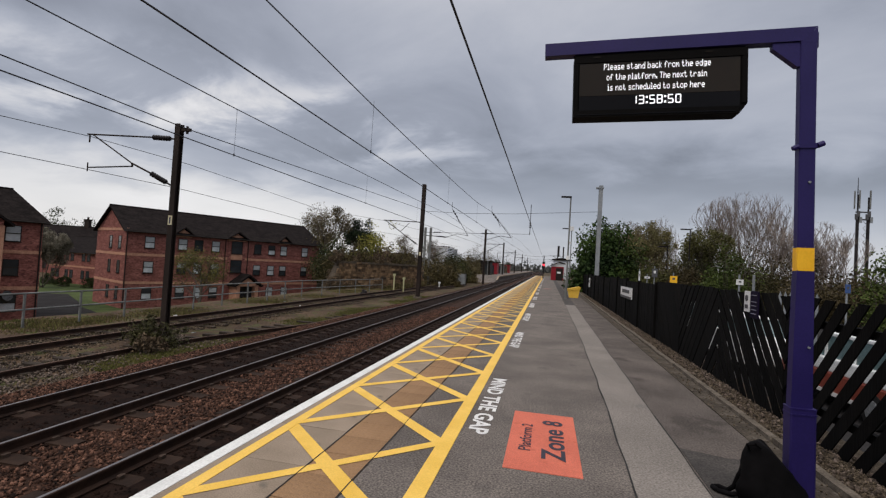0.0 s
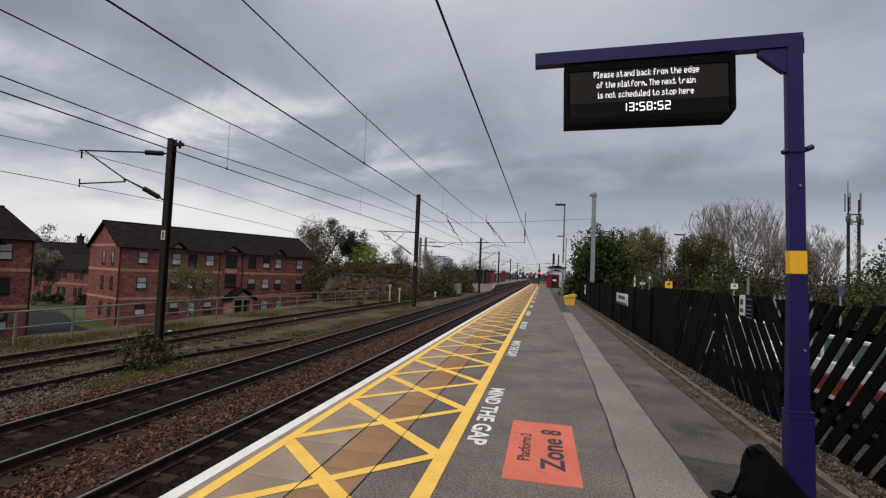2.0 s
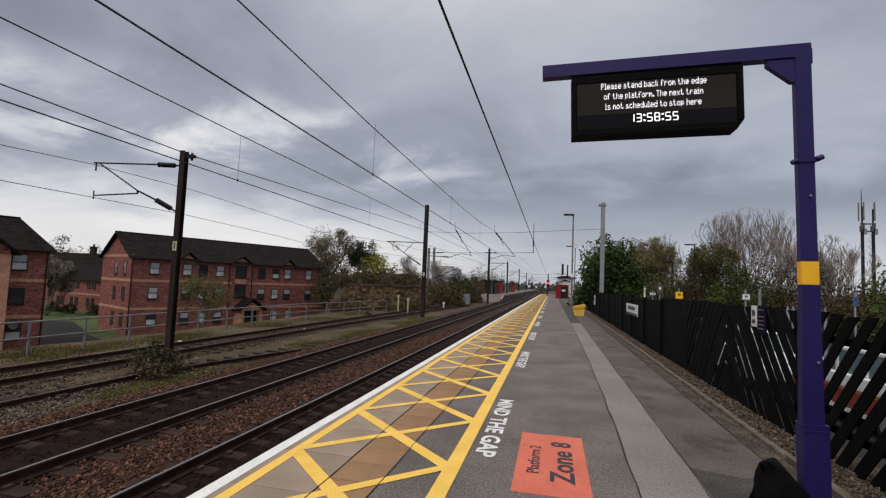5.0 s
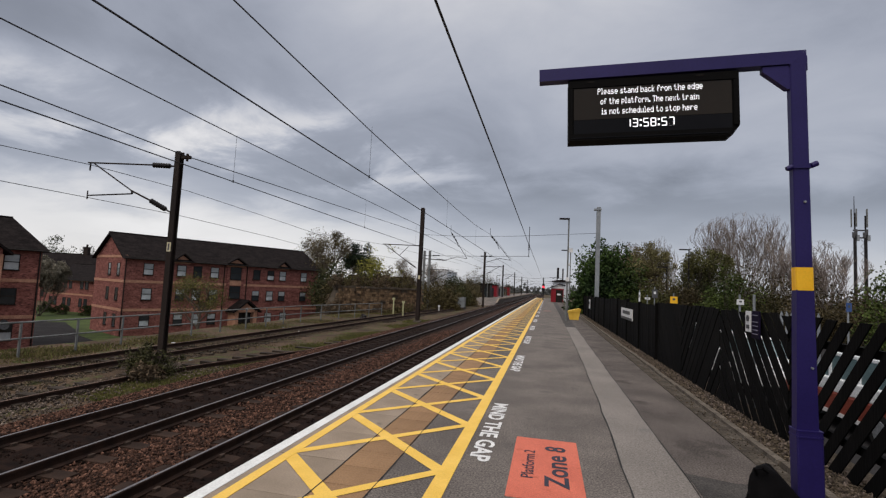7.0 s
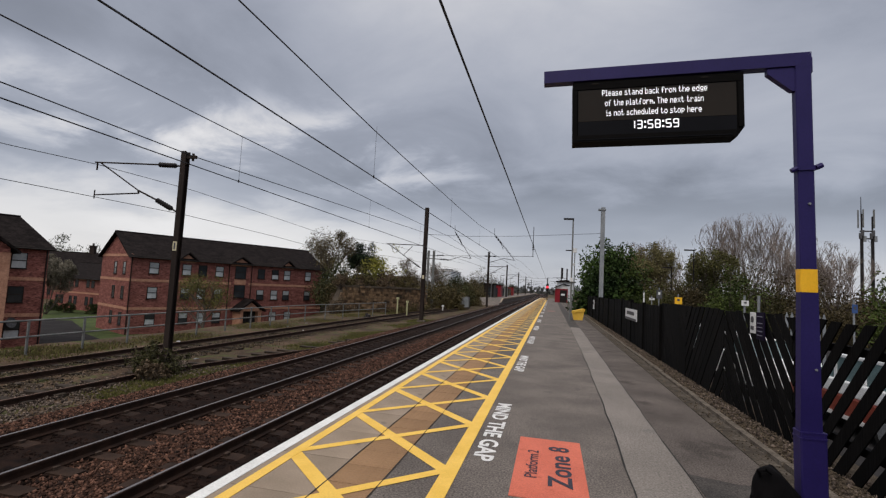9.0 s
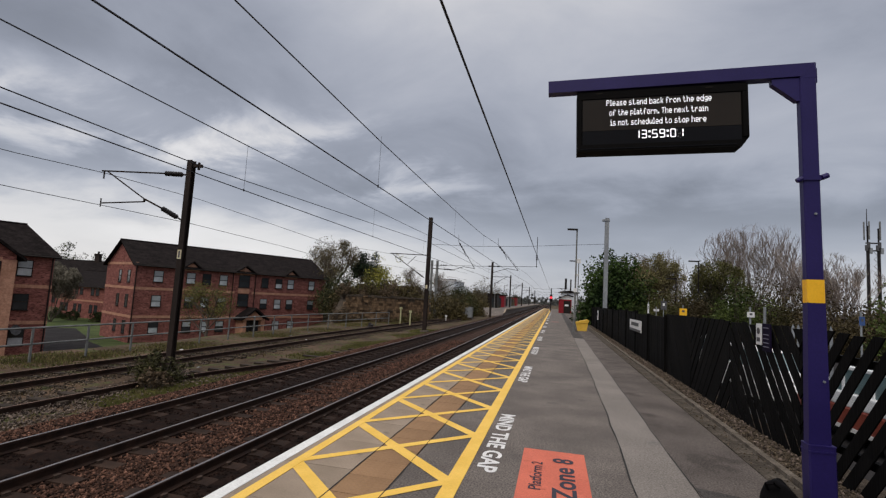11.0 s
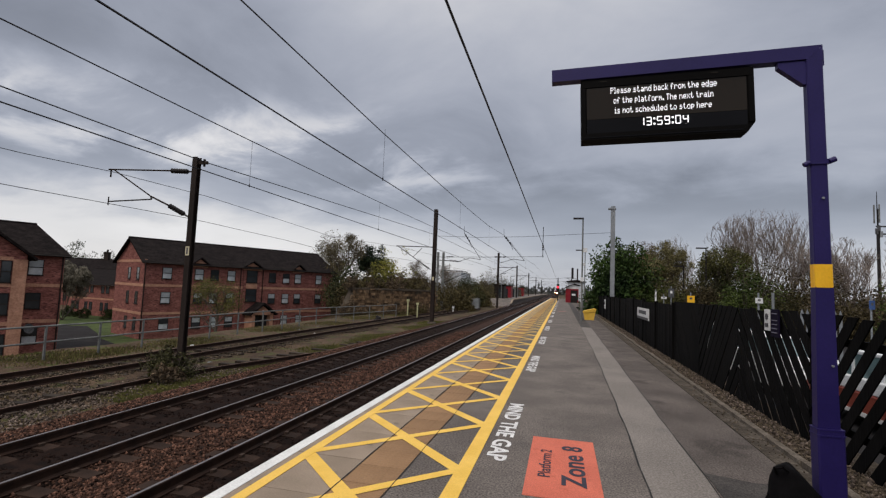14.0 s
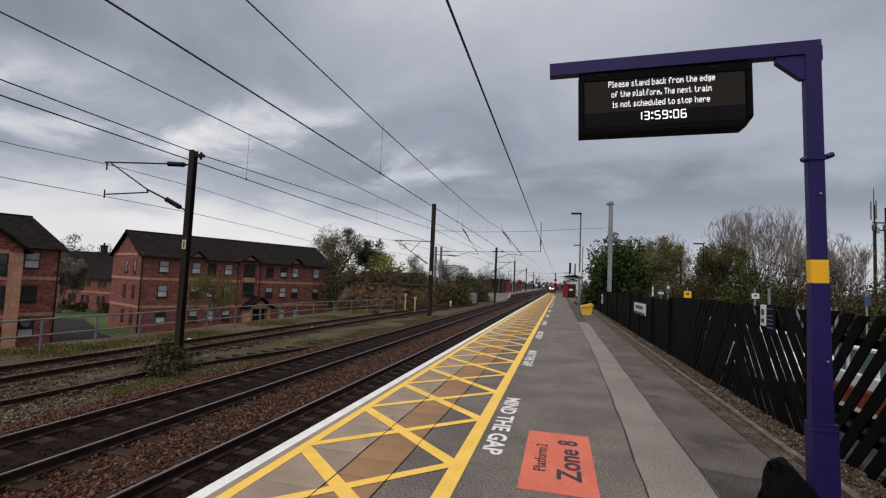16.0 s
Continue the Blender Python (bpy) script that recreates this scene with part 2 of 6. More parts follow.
M_GALV_DK = mat("weathered_galvanised", (0.125, 0.128, 0.124), (0.21, 0.214, 0.208), 2, 0.75, 0.2, 30, metal=0.2)
M_WIRE = mat("wire_copper_dark", (0.022, 0.022, 0.026), (0.035, 0.034, 0.038), 3, 0.6, 0.0)
M_INSUL = mat("insulator_brown", (0.014, 0.012, 0.012), (0.022, 0.018, 0.018), 5, 0.3, 0.0)
M_PLATE = mat("cream_plate", (0.50, 0.44, 0.28), (0.58, 0.52, 0.36), 6, 0.6, 0.0)
M_BRICK = mat("red_brick", (0.17, 0.063, 0.053), (0.285, 0.118, 0.098), 1.3, 0.9, 0.5, 5, stretch=(1, 1, 2.8), spots=(0.115, 0.045, 0.04), spot_scale=2.6, spot_at=0.54, fine_mix=0.55, spec=0.1)
M_BRICK_OLD = mat("pale_old_brick", (0.21, 0.122, 0.098), (0.33, 0.205, 0.165), 1.3, 0.9, 0.4, 5, stretch=(1, 1, 2.8), spots=(0.13, 0.07, 0.058), spot_scale=2.2, spot_at=0.56, fine_mix=0.45, spec=0.1)
M_BUFF = mat("buff_brick", (0.37, 0.19, 0.125), (0.46, 0.25, 0.17), 1.5, 0.9, 0.4, 9, fine_mix=0.25)
M_ROOF = mat("dark_roof_tile", (0.0075, 0.0058, 0.0058), (0.018, 0.0142, 0.0138), 1.5, 0.92, 0.6, 6, stretch=(1, 1, 3), fine_mix=0.55, spec=0.06)
M_FRAME_DK = mat("dark_stained_frame", (0.012, 0.009, 0.008), (0.02, 0.015, 0.013), 5, 0.6, 0.0)
M_PANE = mat("window_pane", (0.02, 0.024, 0.028), (0.035, 0.04, 0.045), 0.8, 0.08, 0.0, spec=0.5, fine_mix=0)
# pale tone for net curtains, and for sky reflection painted into panes
M_CURTAIN_SKY = mat("net_curtain_sky", (0.22, 0.24, 0.25), (0.50, 0.53, 0.55), 0.8, 0.8, 0.0, spec=0.3)
M_SANDSTONE = mat("sandstone_block", (0.085, 0.053, 0.032), (0.20, 0.13, 0.074), 2.4, 0.9, 0.6, 12, vary=0.55, islands=True, spots=(0.07, 0.055, 0.04), spot_scale=1.5, spot_at=0.56)
M_BARK = mat("bark", (0.065, 0.052, 0.042), (0.12, 0.10, 0.082), 4, 0.9, 0.4, 30)
M_BARK_PALE = mat("bark_pale", (0.14, 0.112, 0.09), (0.22, 0.18, 0.148), 4, 0.9, 0.4, 30)
M_REDPAINT = mat("red_paint", (0.19, 0.012, 0.02), (0.24, 0.018, 0.026), 1.5, 0.5, 0.1, 40)
M_BINYEL = mat("yellow_plastic", (0.66, 0.40, 0.055), (0.72, 0.45, 0.075), 2, 0.55, 0.2, 40, spots=(0.4, 0.25, 0.07), spot_scale=7, spot_at=0.7)
M_WHITEWALL = mat("pale_render", (0.5, 0.53, 0.57), (0.58, 0.61, 0.65), 0.4, 0.8, 0.1, 10)
M_SIGNWHITE = mat("white_sign", (0.62, 0.62, 0.62), (0.70, 0.70, 0.70), 2, 0.5, 0.0)
M_BARS = mat("grey_lettering", (0.06, 0.06, 0.065), (0.09, 0.09, 0.095), 6, 0.6, 0.0)
M_REDLIGHT = glow("signal_red", (1.0, 0.03, 0.05), 2.0)
M_HEADLIGHT = glow("train_headlight", (1.0, 0.72, 0.40), 45.0)
M_CARWHITE = mat("car_white_paint", (0.74, 0.76, 0.77), (0.80, 0.82, 0.83), 2, 0.25, 0.0)
M_CARRED = mat("car_red_paint", (0.20, 0.045, 0.03), (0.25, 0.06, 0.04), 2, 0.35, 0.0)
M_CARGLASS = mat("car_glass", (0.10, 0.16, 0.17), (0.15, 0.22, 0.23), 2, 0.08, 0.0, spec=0.8)
M_TYRE = mat("tyre_rubber", (0.012, 0.012, 0.012), (0.02, 0.02, 0.02), 6, 0.85, 0.2)


def leafmat(name, a, b):
    return mat(name, a, b, 0.35, 0.75, 0.0, 20, vary=0.5, islands=True, fine_mix=0.15)


M_LEAF_DARK = leafmat("leaf_evergreen", (0.013, 0.028, 0.008), (0.05, 0.085, 0.018))
M_LEAF_MID = leafmat("leaf_mid", (0.027, 0.027, 0.010), (0.064, 0.058, 0.02))
M_LEAF_OLIVE = leafmat("leaf_olive", (0.058, 0.045, 0.019), (0.11, 0.088, 0.038))
M_LEAF_YELLOW = leafmat("leaf_yellow_green", (0.15, 0.15, 0.022), (0.26, 0.24, 0.04))
M_LEAF_BROWN = leafmat("leaf_bud_brown", (0.07, 0.048, 0.03), (0.125, 0.09, 0.055))
M_LEAF_BLOSSOM = leafmat("leaf_grey_blossom", (0.11, 0.098, 0.072), (0.20, 0.18, 0.14))


# ---- mesh helpers ----
class Geo:
    """Collects vertices and faces for one mesh."""

    def __init__(self):
        self.v, self.f = [], []

    def add(self, verts, faces):
        o = len(self.v)
        self.v += [tuple(p) for p in verts]
        self.f += [tuple(i + o for i in f) for f in faces]
        return self

    def box(self, x0, x1, y0, y1, z0, z1, m=None, chamfer=0.0):
        c = chamfer
        if c:
            pts = [(x, y, z) for z in (z0, z1) for (x, y) in
                   ((x0 + c, y0), (x1 - c, y0), (x1, y0 + c), (x1, y1 - c), (x1 - c, y1), (x0 + c, y1), (x0, y1 - c), (x0, y0 + c))]
            fs = [tuple(range(7, -1, -1)), tuple(range(8, 16))] + [(i, (i + 1) % 8, 8 + (i + 1) % 8, 8 + i) for i in range(8)]
        else:
            pts = [(x, y, z) for z in (z0, z1) for (x, y) in ((x0, y0), (x1, y0), (x1, y1), (x0, y1))]
            fs = [(3, 2, 1, 0), (4, 5, 6, 7), (0, 1, 5, 4), (1, 2, 6, 5), (2, 3, 7, 6), (3, 0, 4, 7)]
        if m is not None:
            pts = [m @ Vector(p) for p in pts]
        return self.add(pts, fs)

    def tube(self, p, q, r0, r1=None, n=8, caps=True):
        p, q = Vector(p), Vector(q)
        r1 = r0 if r1 is None else r1
        d = (q - p).normalized()
        a = d.orthogonal().normalized()
        b = d.cross(a)
        ring = [(math.cos(2 * math.pi * i / n), math.sin(2 * math.pi * i / n)) for i in range(n)]
        pts = [p + (a * c + b * s) * r0 for c, s in ring] + [q + (a * c + b * s) * r1 for c, s in ring]
        fs = [(i, (i + 1) % n, n + (i + 1) % n, n + i) for i in range(n)]
        if caps:
            fs += [tuple(range(n - 1, -1, -1)), tuple(range(n, 2 * n))]
        return self.add(pts, fs)

    def path(self, pts, r, n=6):
        for p, q in zip(pts, pts[1:]):
            self.tube(p, q, r, r, n, caps=False)
        return self

    def prism(self, outline, axis, a0, a1, m=None):
        """Extrudes a closed outline of (u, v) along an axis ('x': u=y,v=z; 'y': u=x,v=z; 'z': u=x,v=y)."""
        def place(u, v, a):
            return {"x": (a, u, v), "y": (u, a, v), "z": (u, v, a)}[axis]
        n = len(outline)
        pts = [place(u, v, a0) for u, v in outline] + [place(u, v, a1) for u, v in outline]
        if m is not None:
            pts = [m @ Vector(p) for p in pts]
        fs = [tuple(range(n - 1, -1, -1)), tuple(range(n, 2 * n))] + [(i, (i + 1) % n, n + (i + 1) % n, n + i) for i in range(n)]
        return self.add(pts, fs)

    def ring(self, w, h, t, y0, y1):
        """A rectangular frame in the x-z plane, t thick, from y0 to y1."""
        o = [(-w / 2, -h / 2), (w / 2, -h / 2), (w / 2, h / 2), (-w / 2, h / 2)]
        i = [(x - math.copysign(t, x), z - math.copysign(t, z)) for x, z in o]
        pts = [(x, y, z) for y in (y0, y1) for x, z in o + i]
        fs = []
        for k in range(4):
            n = (k + 1) % 4
            fs += [(k, n, 4 + n, 4 + k), (8 + n, 8 + k, 12 + k, 12 + n), (n, k, 8 + k, 8 + n), (4 + k, 4 + n, 12 + n, 12 + k)]
        return self.add(pts, fs)

    def mesh(self, name):
        me = bpy.data.meshes.new(name)
        me.from_pydata(self.v, [], self.f)
        bm = bmesh.new()
        bm.from_mesh(me)
        if len(bm.faces) < 20000:
            bmesh.ops.recalc_face_normals(bm, faces=bm.faces)
        bm.to_mesh(me)
        bm.free()
        return me


def part(name, geo, material, parent=None, label="", m=None, kind=""):
    me = geo if isinstance(geo, bpy.types.Mesh) else geo.mesh(name)
    if material and not me.materials:
        me.materials.append(material)
    ob = new(name, me)
    if parent is not None:
        ob.parent = parent
    if m is not None:
        ob.matrix_basis = m
    return tagged(ob, label=label, kind=kind)


def thing(name, label, category, group="", m=None, kind=""):
    ob = new(name)
    ob.empty_display_size = 0.2
    if m is not None:
        ob.matrix_basis = m
    return tagged(ob, label, category, group, kind)


def smooth(ob):
    ob.data.shade_smooth()
    return ob


def bevelled(ob, width=0.01, segments=2):
    b = ob.modifiers.new("bevel", "BEVEL")
    b.width, b.segments, b.limit_method = width, segments, "ANGLE"
    return ob


def words(text, width, height, bold=0.0):
    """A flat mesh of the text, width along x and height along y, from its lower left corner."""
    cu = bpy.data.curves.new("lettering", "FONT")
    cu.body, cu.resolution_u, cu.extrude, cu.offset = text, 3, 0.0, bold
    ob = bpy.data.objects.new("lettering", cu)
    scene.collection.objects.link(ob)
    me = bpy.data.meshes.new_from_object(ob.evaluated_get(bpy.context.evaluated_depsgraph_get()))
    bpy.data.objects.remove(ob)
    me.materials.clear()
    co = np.empty(len(me.vertices) * 3)
    me.vertices.foreach_get("co", co)
    co = co.reshape(-1, 3)
    lo, hi = co.min(0), co.max(0)
    co[:, 0] = (co[:, 0] - lo[0]) / (hi[0] - lo[0]) * width
    co[:, 1] = (co[:, 1] - lo[1]) / (hi[1] - lo[1]) * height
    me.vertices.foreach_set("co", co.ravel())
    return me


# ---- ground ----
def ground_height(x, y):
    low = -4.65 + 3.2 * min(max((y - 56) / 12, 0), 1) * min(max((x + 44) / 8, 0), 1)
    if x < -30:
        return low
    if x < -16.5:
        t = (x + 30) / 13.5
        t = max(0.0, (t - 0.35) / 0.65)
        return low + (-1.35 - low) * t * t * (3 - 2 * t)
    if x < 5.0:
        return -1.3
    if x < 6.4:
        return -0.9
    return -1.15


def build_ground():
    xs = [-2500, -600, -200, -90, -60] + [-45 + i for i in range(0, 40)] + [-4, 0, 4.9, 5.0, 6.3, 6.5, 9, 14, 20, 30, 50, 90, 200, 600, 2500]
    ys = [-80, -20] + [i * 2.0 for i in range(0, 60)] + [125, 140, 170, 220, 300, 500, 900, 1600, 3500]
    g = Geo()
    rnd = random.Random(4)
    for y in ys:
        for x in xs:
            g.v.append((x, y, ground_height(x, y) + (rnd.uniform(-0.05, 0.05) if x < -8 else 0)))
    w = len(xs)
    g.f = [(j * w + i, j * w + i + 1, (j + 1) * w + i + 1, (j + 1) * w + i) for j in range(len(ys) - 1) for i in range(w - 1)]
    tagged(part("ground", g, M_EARTH), "rough grassy railway land with bare earth", "ground", kind="structure")
    g = Geo()
    g.prism([(-33, 31), (-31, 36.5), (-36.4, 38.6), (-41.5, 41.3), (-45, 44.2), (-52.3, 49.2), (-55.5, 47.5), (-47, 40), (-38, 33)], "z", -4.7, -4.57)
    tagged(part("path", g, M_PATH), "grey tarmac path between the brick blocks", "path", kind="structure")
    g = Geo()
    g.prism([(-32, 34), (-27, 41), (-26, 50), (-46.5, 49.5), (-58, 63), (-80, 64), (-76, 52), (-56, 47.3)], "z", -4.7, -4.595)
    tagged(part("lawn", g, M_LAWN), "mown green lawn between the brick blocks", "lawn", kind="structure")
    g = Geo().box(6.6, 60, -10, 60, -1.3, -0.62)
    tagged(part("car_park", g, M_PATH), "grey tarmac car park behind the fence", "car park", kind="structure")


build_ground()

# ---- tracks ----
RAIL_TOP = -0.915
PROFILE = [(-0.07, -0.159), (0.07, -0.159), (0.07, -0.147), (0.012, -0.125), (0.012, -0.045), (0.035, -0.035), (0.035, -0.006), (0.028, 0.0),
           (-0.028, 0.0), (-0.035, -0.006), (-0.035, -0.035), (-0.012, -0.045), (-0.012, -0.125), (-0.07, -0.147)]


def rail(parent, pts, top, material_top, z=RAIL_TOP):
    """One rail along a list of (x, y)."""
    g, gt = Geo(), Geo()
    n = len(PROFILE)
    for j, (x, y) in enumerate(pts):
        g.v += [(x + u, y, z + v) for u, v in PROFILE]
        gt.v += [(x - 0.021, y, z + 0.002), (x + 0.021, y, z + 0.002)]
        if j:
            a, b = (j - 1) * n, j * n
            g.f += [(a + i, a + (i + 1) % n, b + (i + 1) % n, b + i) for i in range(n)]
            gt.f.append((2 * j - 2, 2 * j - 1, 2 * j + 1, 2 * j))
    r = part("rail", g, M_RAIL, parent)
    part("running_surface", gt, material_top, r, "polished steel rail head" if material_top is M_RAILTOP else "dull rusty rail head")
    return r


def sleeper_mesh(length=2.5, width=0.26, dip=0.03):
    g = Geo()
    h = length / 2
    prof = [(-h, -0.16), (h, -0.16), (h, 0.0), (0.45, -0.0), (0.35, -dip), (-0.35, -dip), (-0.45, 0.0), (-h, 0.0)]
    g.prism(prof, "y", -width / 2, width / 2)
    return g.mesh("sleeper")


def main_track(cx, y0, y1, label):
    t = thing("railway_track", label, "railway track", "running lines", kind="structure")
    for x in (cx - 0.7525, cx + 0.7525):
        rail(t, [(x, y0), (x, 20), (x, 60), (x, y1)], True, M_RAILTOP)
    me = sleeper_mesh()
    clip = Geo()
    for sx in (-1, 1):
        for q in (-0.11, 0.11):
            clip.box(sx * 0.7525 + q - 0.03, sx * 0.7525 + q + 0.03, -0.05, 0.05, -0.005, 0.045, chamfer=0.015)
    clipme = clip.mesh("rail_clip")
    rnd = random.Random(int(abs(cx) * 100))
    n = 0
    far = Geo()
    y = 2.0
    while y < 260:
        z = RAIL_TOP - 0.162 + rnd.uniform(-0.006, 0.004)
        if y < 95:
            s = part("sleeper", me, M_SLEEPER, t, m=pose(cx, y, z, 0, 0, rnd.uniform(-0.6, 0.6)))
            if y < 30:
                part("rail_clips", clipme, M_CLIP, s)
        else:
            far.box(cx - 1.25, cx + 1.25, y - 0.13, y + 0.13, z - 0.16, z)
        y += 0.665
        n += 1
    tagged(part("far_sleepers", far, M_SLEEPER, t), kind="stuff")


main_track(-1.52, -15, 1600, "main line track with concrete sleepers beside the platform")
main_track(-4.83, -15, 1600, "second main line track with concrete sleepers")


def siding():
    t = thing("siding_track", "disused siding with rusty rails and timber sleepers", "railway track", kind="structure")
    def cx(y):
        return -11.2 + (0.0 if y < 15 else 0.0035 * (y - 15) ** 1.55)
    ys = [-10, 5, 15, 20, 25, 30, 36, 42, 50, 60, 72]
    for o in (-0.7525, 0.7525):
        rail(t, [(cx(y) + o, y) for y in ys], True, M_RAILTOP_RUST, -1.03)
    me = sleeper_mesh(2.5, 0.25, 0.0)
    rnd = random.Random(8)
    y = 4.0
    while y < 70:
        part("sleeper", me, M_TIMBER_SLEEPER, t, m=pose(cx(y), y, -1.255 + rnd.uniform(-0.03, 0.012), 0, 0, rnd.uniform(-2, 2)))
        y += 0.76
    t2 = thing("buried_track", "half-buried old rail lying in the grass", "railway track", kind="structure")
    rail(t2, [(-8.7, -5), (-8.6, 14), (-8.2, 16.5), (-6.95, 21.5), (-6.75, 30)], True, M_RAILTOP_RUST, -1.13)
    rnd2 = random.Random(5)
    for i in range(40):
        y = 6 + i * 0.72
        x = -8.95 if y < 15 else -8.95 + (y - 15) * 0.17
        if rnd2.random() < 0.7:
            part("sleeper_end", Geo().box(-0.5, 0.5, -0.12, 0.12, -0.15, 0.0, chamfer=0.01), M_TIMBER_SLEEPER, t2, m=pose(x, y, -1.24 + rnd2.uniform(0, 0.02), 0, 0, rnd2.uniform(-3, 3)))


siding()


def ballast_bed():
    """Ballast shoulders as one profile along the line, and loose stones on it near the platform."""
    prof = [(-7.4, -1.32), (-6.9, -1.16), (-6.2, -1.09), (-3.5, -1.10), (-3.0, -1.085), (-0.2, -1.11), (0.3, -1.15), (0.3, -1.5), (-7.4, -1.5)]
    b = tagged(part("ballast", Geo().prism(prof, "y", -30, 1600), M_BALLAST), "reddish brown stone ballast under the tracks", "ballast", kind="structure")
    rng = np.random.default_rng(7)

    def stones(name, n, xr, yr, zfun, size, material, label, cat):
        base = np.array([(1, 0, 0), (-1, 0, 0), (0, 1, 0), (0, -1, 0), (0, 0, 1), (0, 0, -1)], float)
        tri = np.array([(0, 2, 4), (2, 1, 4), (1, 3, 4), (3, 0, 4), (2, 0, 5), (1, 2, 5), (3, 1, 5), (0, 3, 5)])
        u = rng.random(n)
        y = yr[0] + (yr[1] - yr[0]) * u ** 1.35
        x = rng.uniform(xr[0], xr[1], n)
        zz = zfun(x, y)
        keep = zz > -50
        x, y, zz = x[keep], y[keep], zz[keep]
        n = len(x)
        s = size * rng.uniform(0.55, 1.35, (n, 1, 3)) * rng.uniform(0.7, 1.2, (n, 1, 1))
        v = base[None] * s + rng.uniform(-0.25, 0.25, (n, 6, 3)) * s
        ang = rng.uniform(0, 6.28, n)
        til = rng.uniform(-0.7, 0.7, n)
        c, sn = np.cos(ang)[:, None], np.sin(ang)[:, None]
        vx, vy, vz = v[..., 0], v[..., 1], v[..., 2]
        ct, st = np.cos(til)[:, None], np.sin(til)[:, None]
        vx, vz = vx * ct - vz * st, vx * st + vz * ct
        vx, vy = vx * c - vy * sn, vx * sn + vy * c
        v = np.stack([vx + x[:, None], vy + y[:, None], vz + (zz + size * 0.25)[:, None]], -1).reshape(-1, 3)
        f = (tri[None] + (np.arange(n) * 6)[:, None, None]).reshape(-1, 3)
        me = bpy.data.meshes.new(name)
        me.vertices.add(len(v))
        me.vertices.foreach_set("co", v.ravel())
        me.loops.add(len(f) * 3)
        me.loops.foreach_set("vertex_index", f.ravel())
        me.polygons.add(len(f))
        me.polygons.foreach_set("loop_start", np.arange(len(f)) * 3)
        me.update(calc_edges=True)
        me.validate()
        return tagged(part(name, me, material), label, cat, kind="stuff")

    xs, zs = [p[0] for p in prof[:7]], [p[1] for p in prof[:7]]

    def bed(x, y, dark):
        z = np.interp(x, xs, zs) + rng.uniform(-0.02, 0.015, len(x))
        oily = np.zeros(len(x), bool)
        for cx in (-1.52, -4.83):
            inside = np.abs(x - cx) < 1.25
            on = np.abs(((y - 2.0 + 0.3325) % 0.665) - 0.3325) < 0.15
            z = np.where(inside & on, -99, z)
            z = np.where(np.abs(np.abs(x - cx) - 0.7525) < 0.1, -99, z)
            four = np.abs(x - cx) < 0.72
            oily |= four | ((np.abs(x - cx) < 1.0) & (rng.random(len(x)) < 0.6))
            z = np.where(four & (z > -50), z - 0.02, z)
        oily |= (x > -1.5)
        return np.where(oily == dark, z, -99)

    stones("ballast_stones", 84000, (-7.3, -0.2), (4.5, 34), lambda x, y: bed(x, y, False), 0.030, M_BALLAST_BIT, "loose reddish brown ballast stones", "ballast")
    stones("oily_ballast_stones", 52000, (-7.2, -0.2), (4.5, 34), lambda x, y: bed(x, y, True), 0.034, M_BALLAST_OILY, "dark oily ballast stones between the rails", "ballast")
    stones("siding_stones", 9000, (-9.9, -7.1), (5, 17), lambda x, y: np.where(np.sin(x * 1.3 + 0.4) + np.sin(y * 0.8) + rng.normal(0, 0.7, len(x)) > 0.2, -1.285 + rng.uniform(-0.02, 0.02, len(x)), -99), 0.032, M_STONE_GREY, "loose grey-brown stones beside the siding", "gravel")
    stones("siding_ballast", 9000, (-12.9, -9.9), (5, 40), lambda x, y: -1.27 + rng.uniform(-0.02, 0.02, len(x)), 0.03, M_STONE_BIT, "old brown ballast stones along the siding", "ballast")
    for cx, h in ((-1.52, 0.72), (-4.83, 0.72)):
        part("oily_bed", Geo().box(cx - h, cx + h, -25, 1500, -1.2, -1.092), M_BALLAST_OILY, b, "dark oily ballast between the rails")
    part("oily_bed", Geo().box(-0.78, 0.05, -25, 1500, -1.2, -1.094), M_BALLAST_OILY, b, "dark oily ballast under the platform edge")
    stones("gravel_stones", 14000, (5.52, 6.05), (5, 40), lambda x, y: np.full(len(x), 0.0) + rng.uniform(-0.012, 0.012, len(x)), 0.014, M_STONE_BIT, "loose brown gravel along the fence foot", "gravel")
    stones("gravel_stones", 2600, (5.52, 6.15), (4, 30), lambda x, y: np.full(len(x), 0.005), 0.026, M_STONE_GREY, "larger pale stones in the gravel by the fence", "gravel")
    stones("gravel_stones", 700, (5.17, 5.42), (4, 26), lambda x, y: np.full(len(x), 0.008), 0.012, M_STONE_BIT, "grit lying in the channel by the kerb", "gravel")


ballast_bed()

# ---- platform ----
P0, P1 = -12.0, 132.0


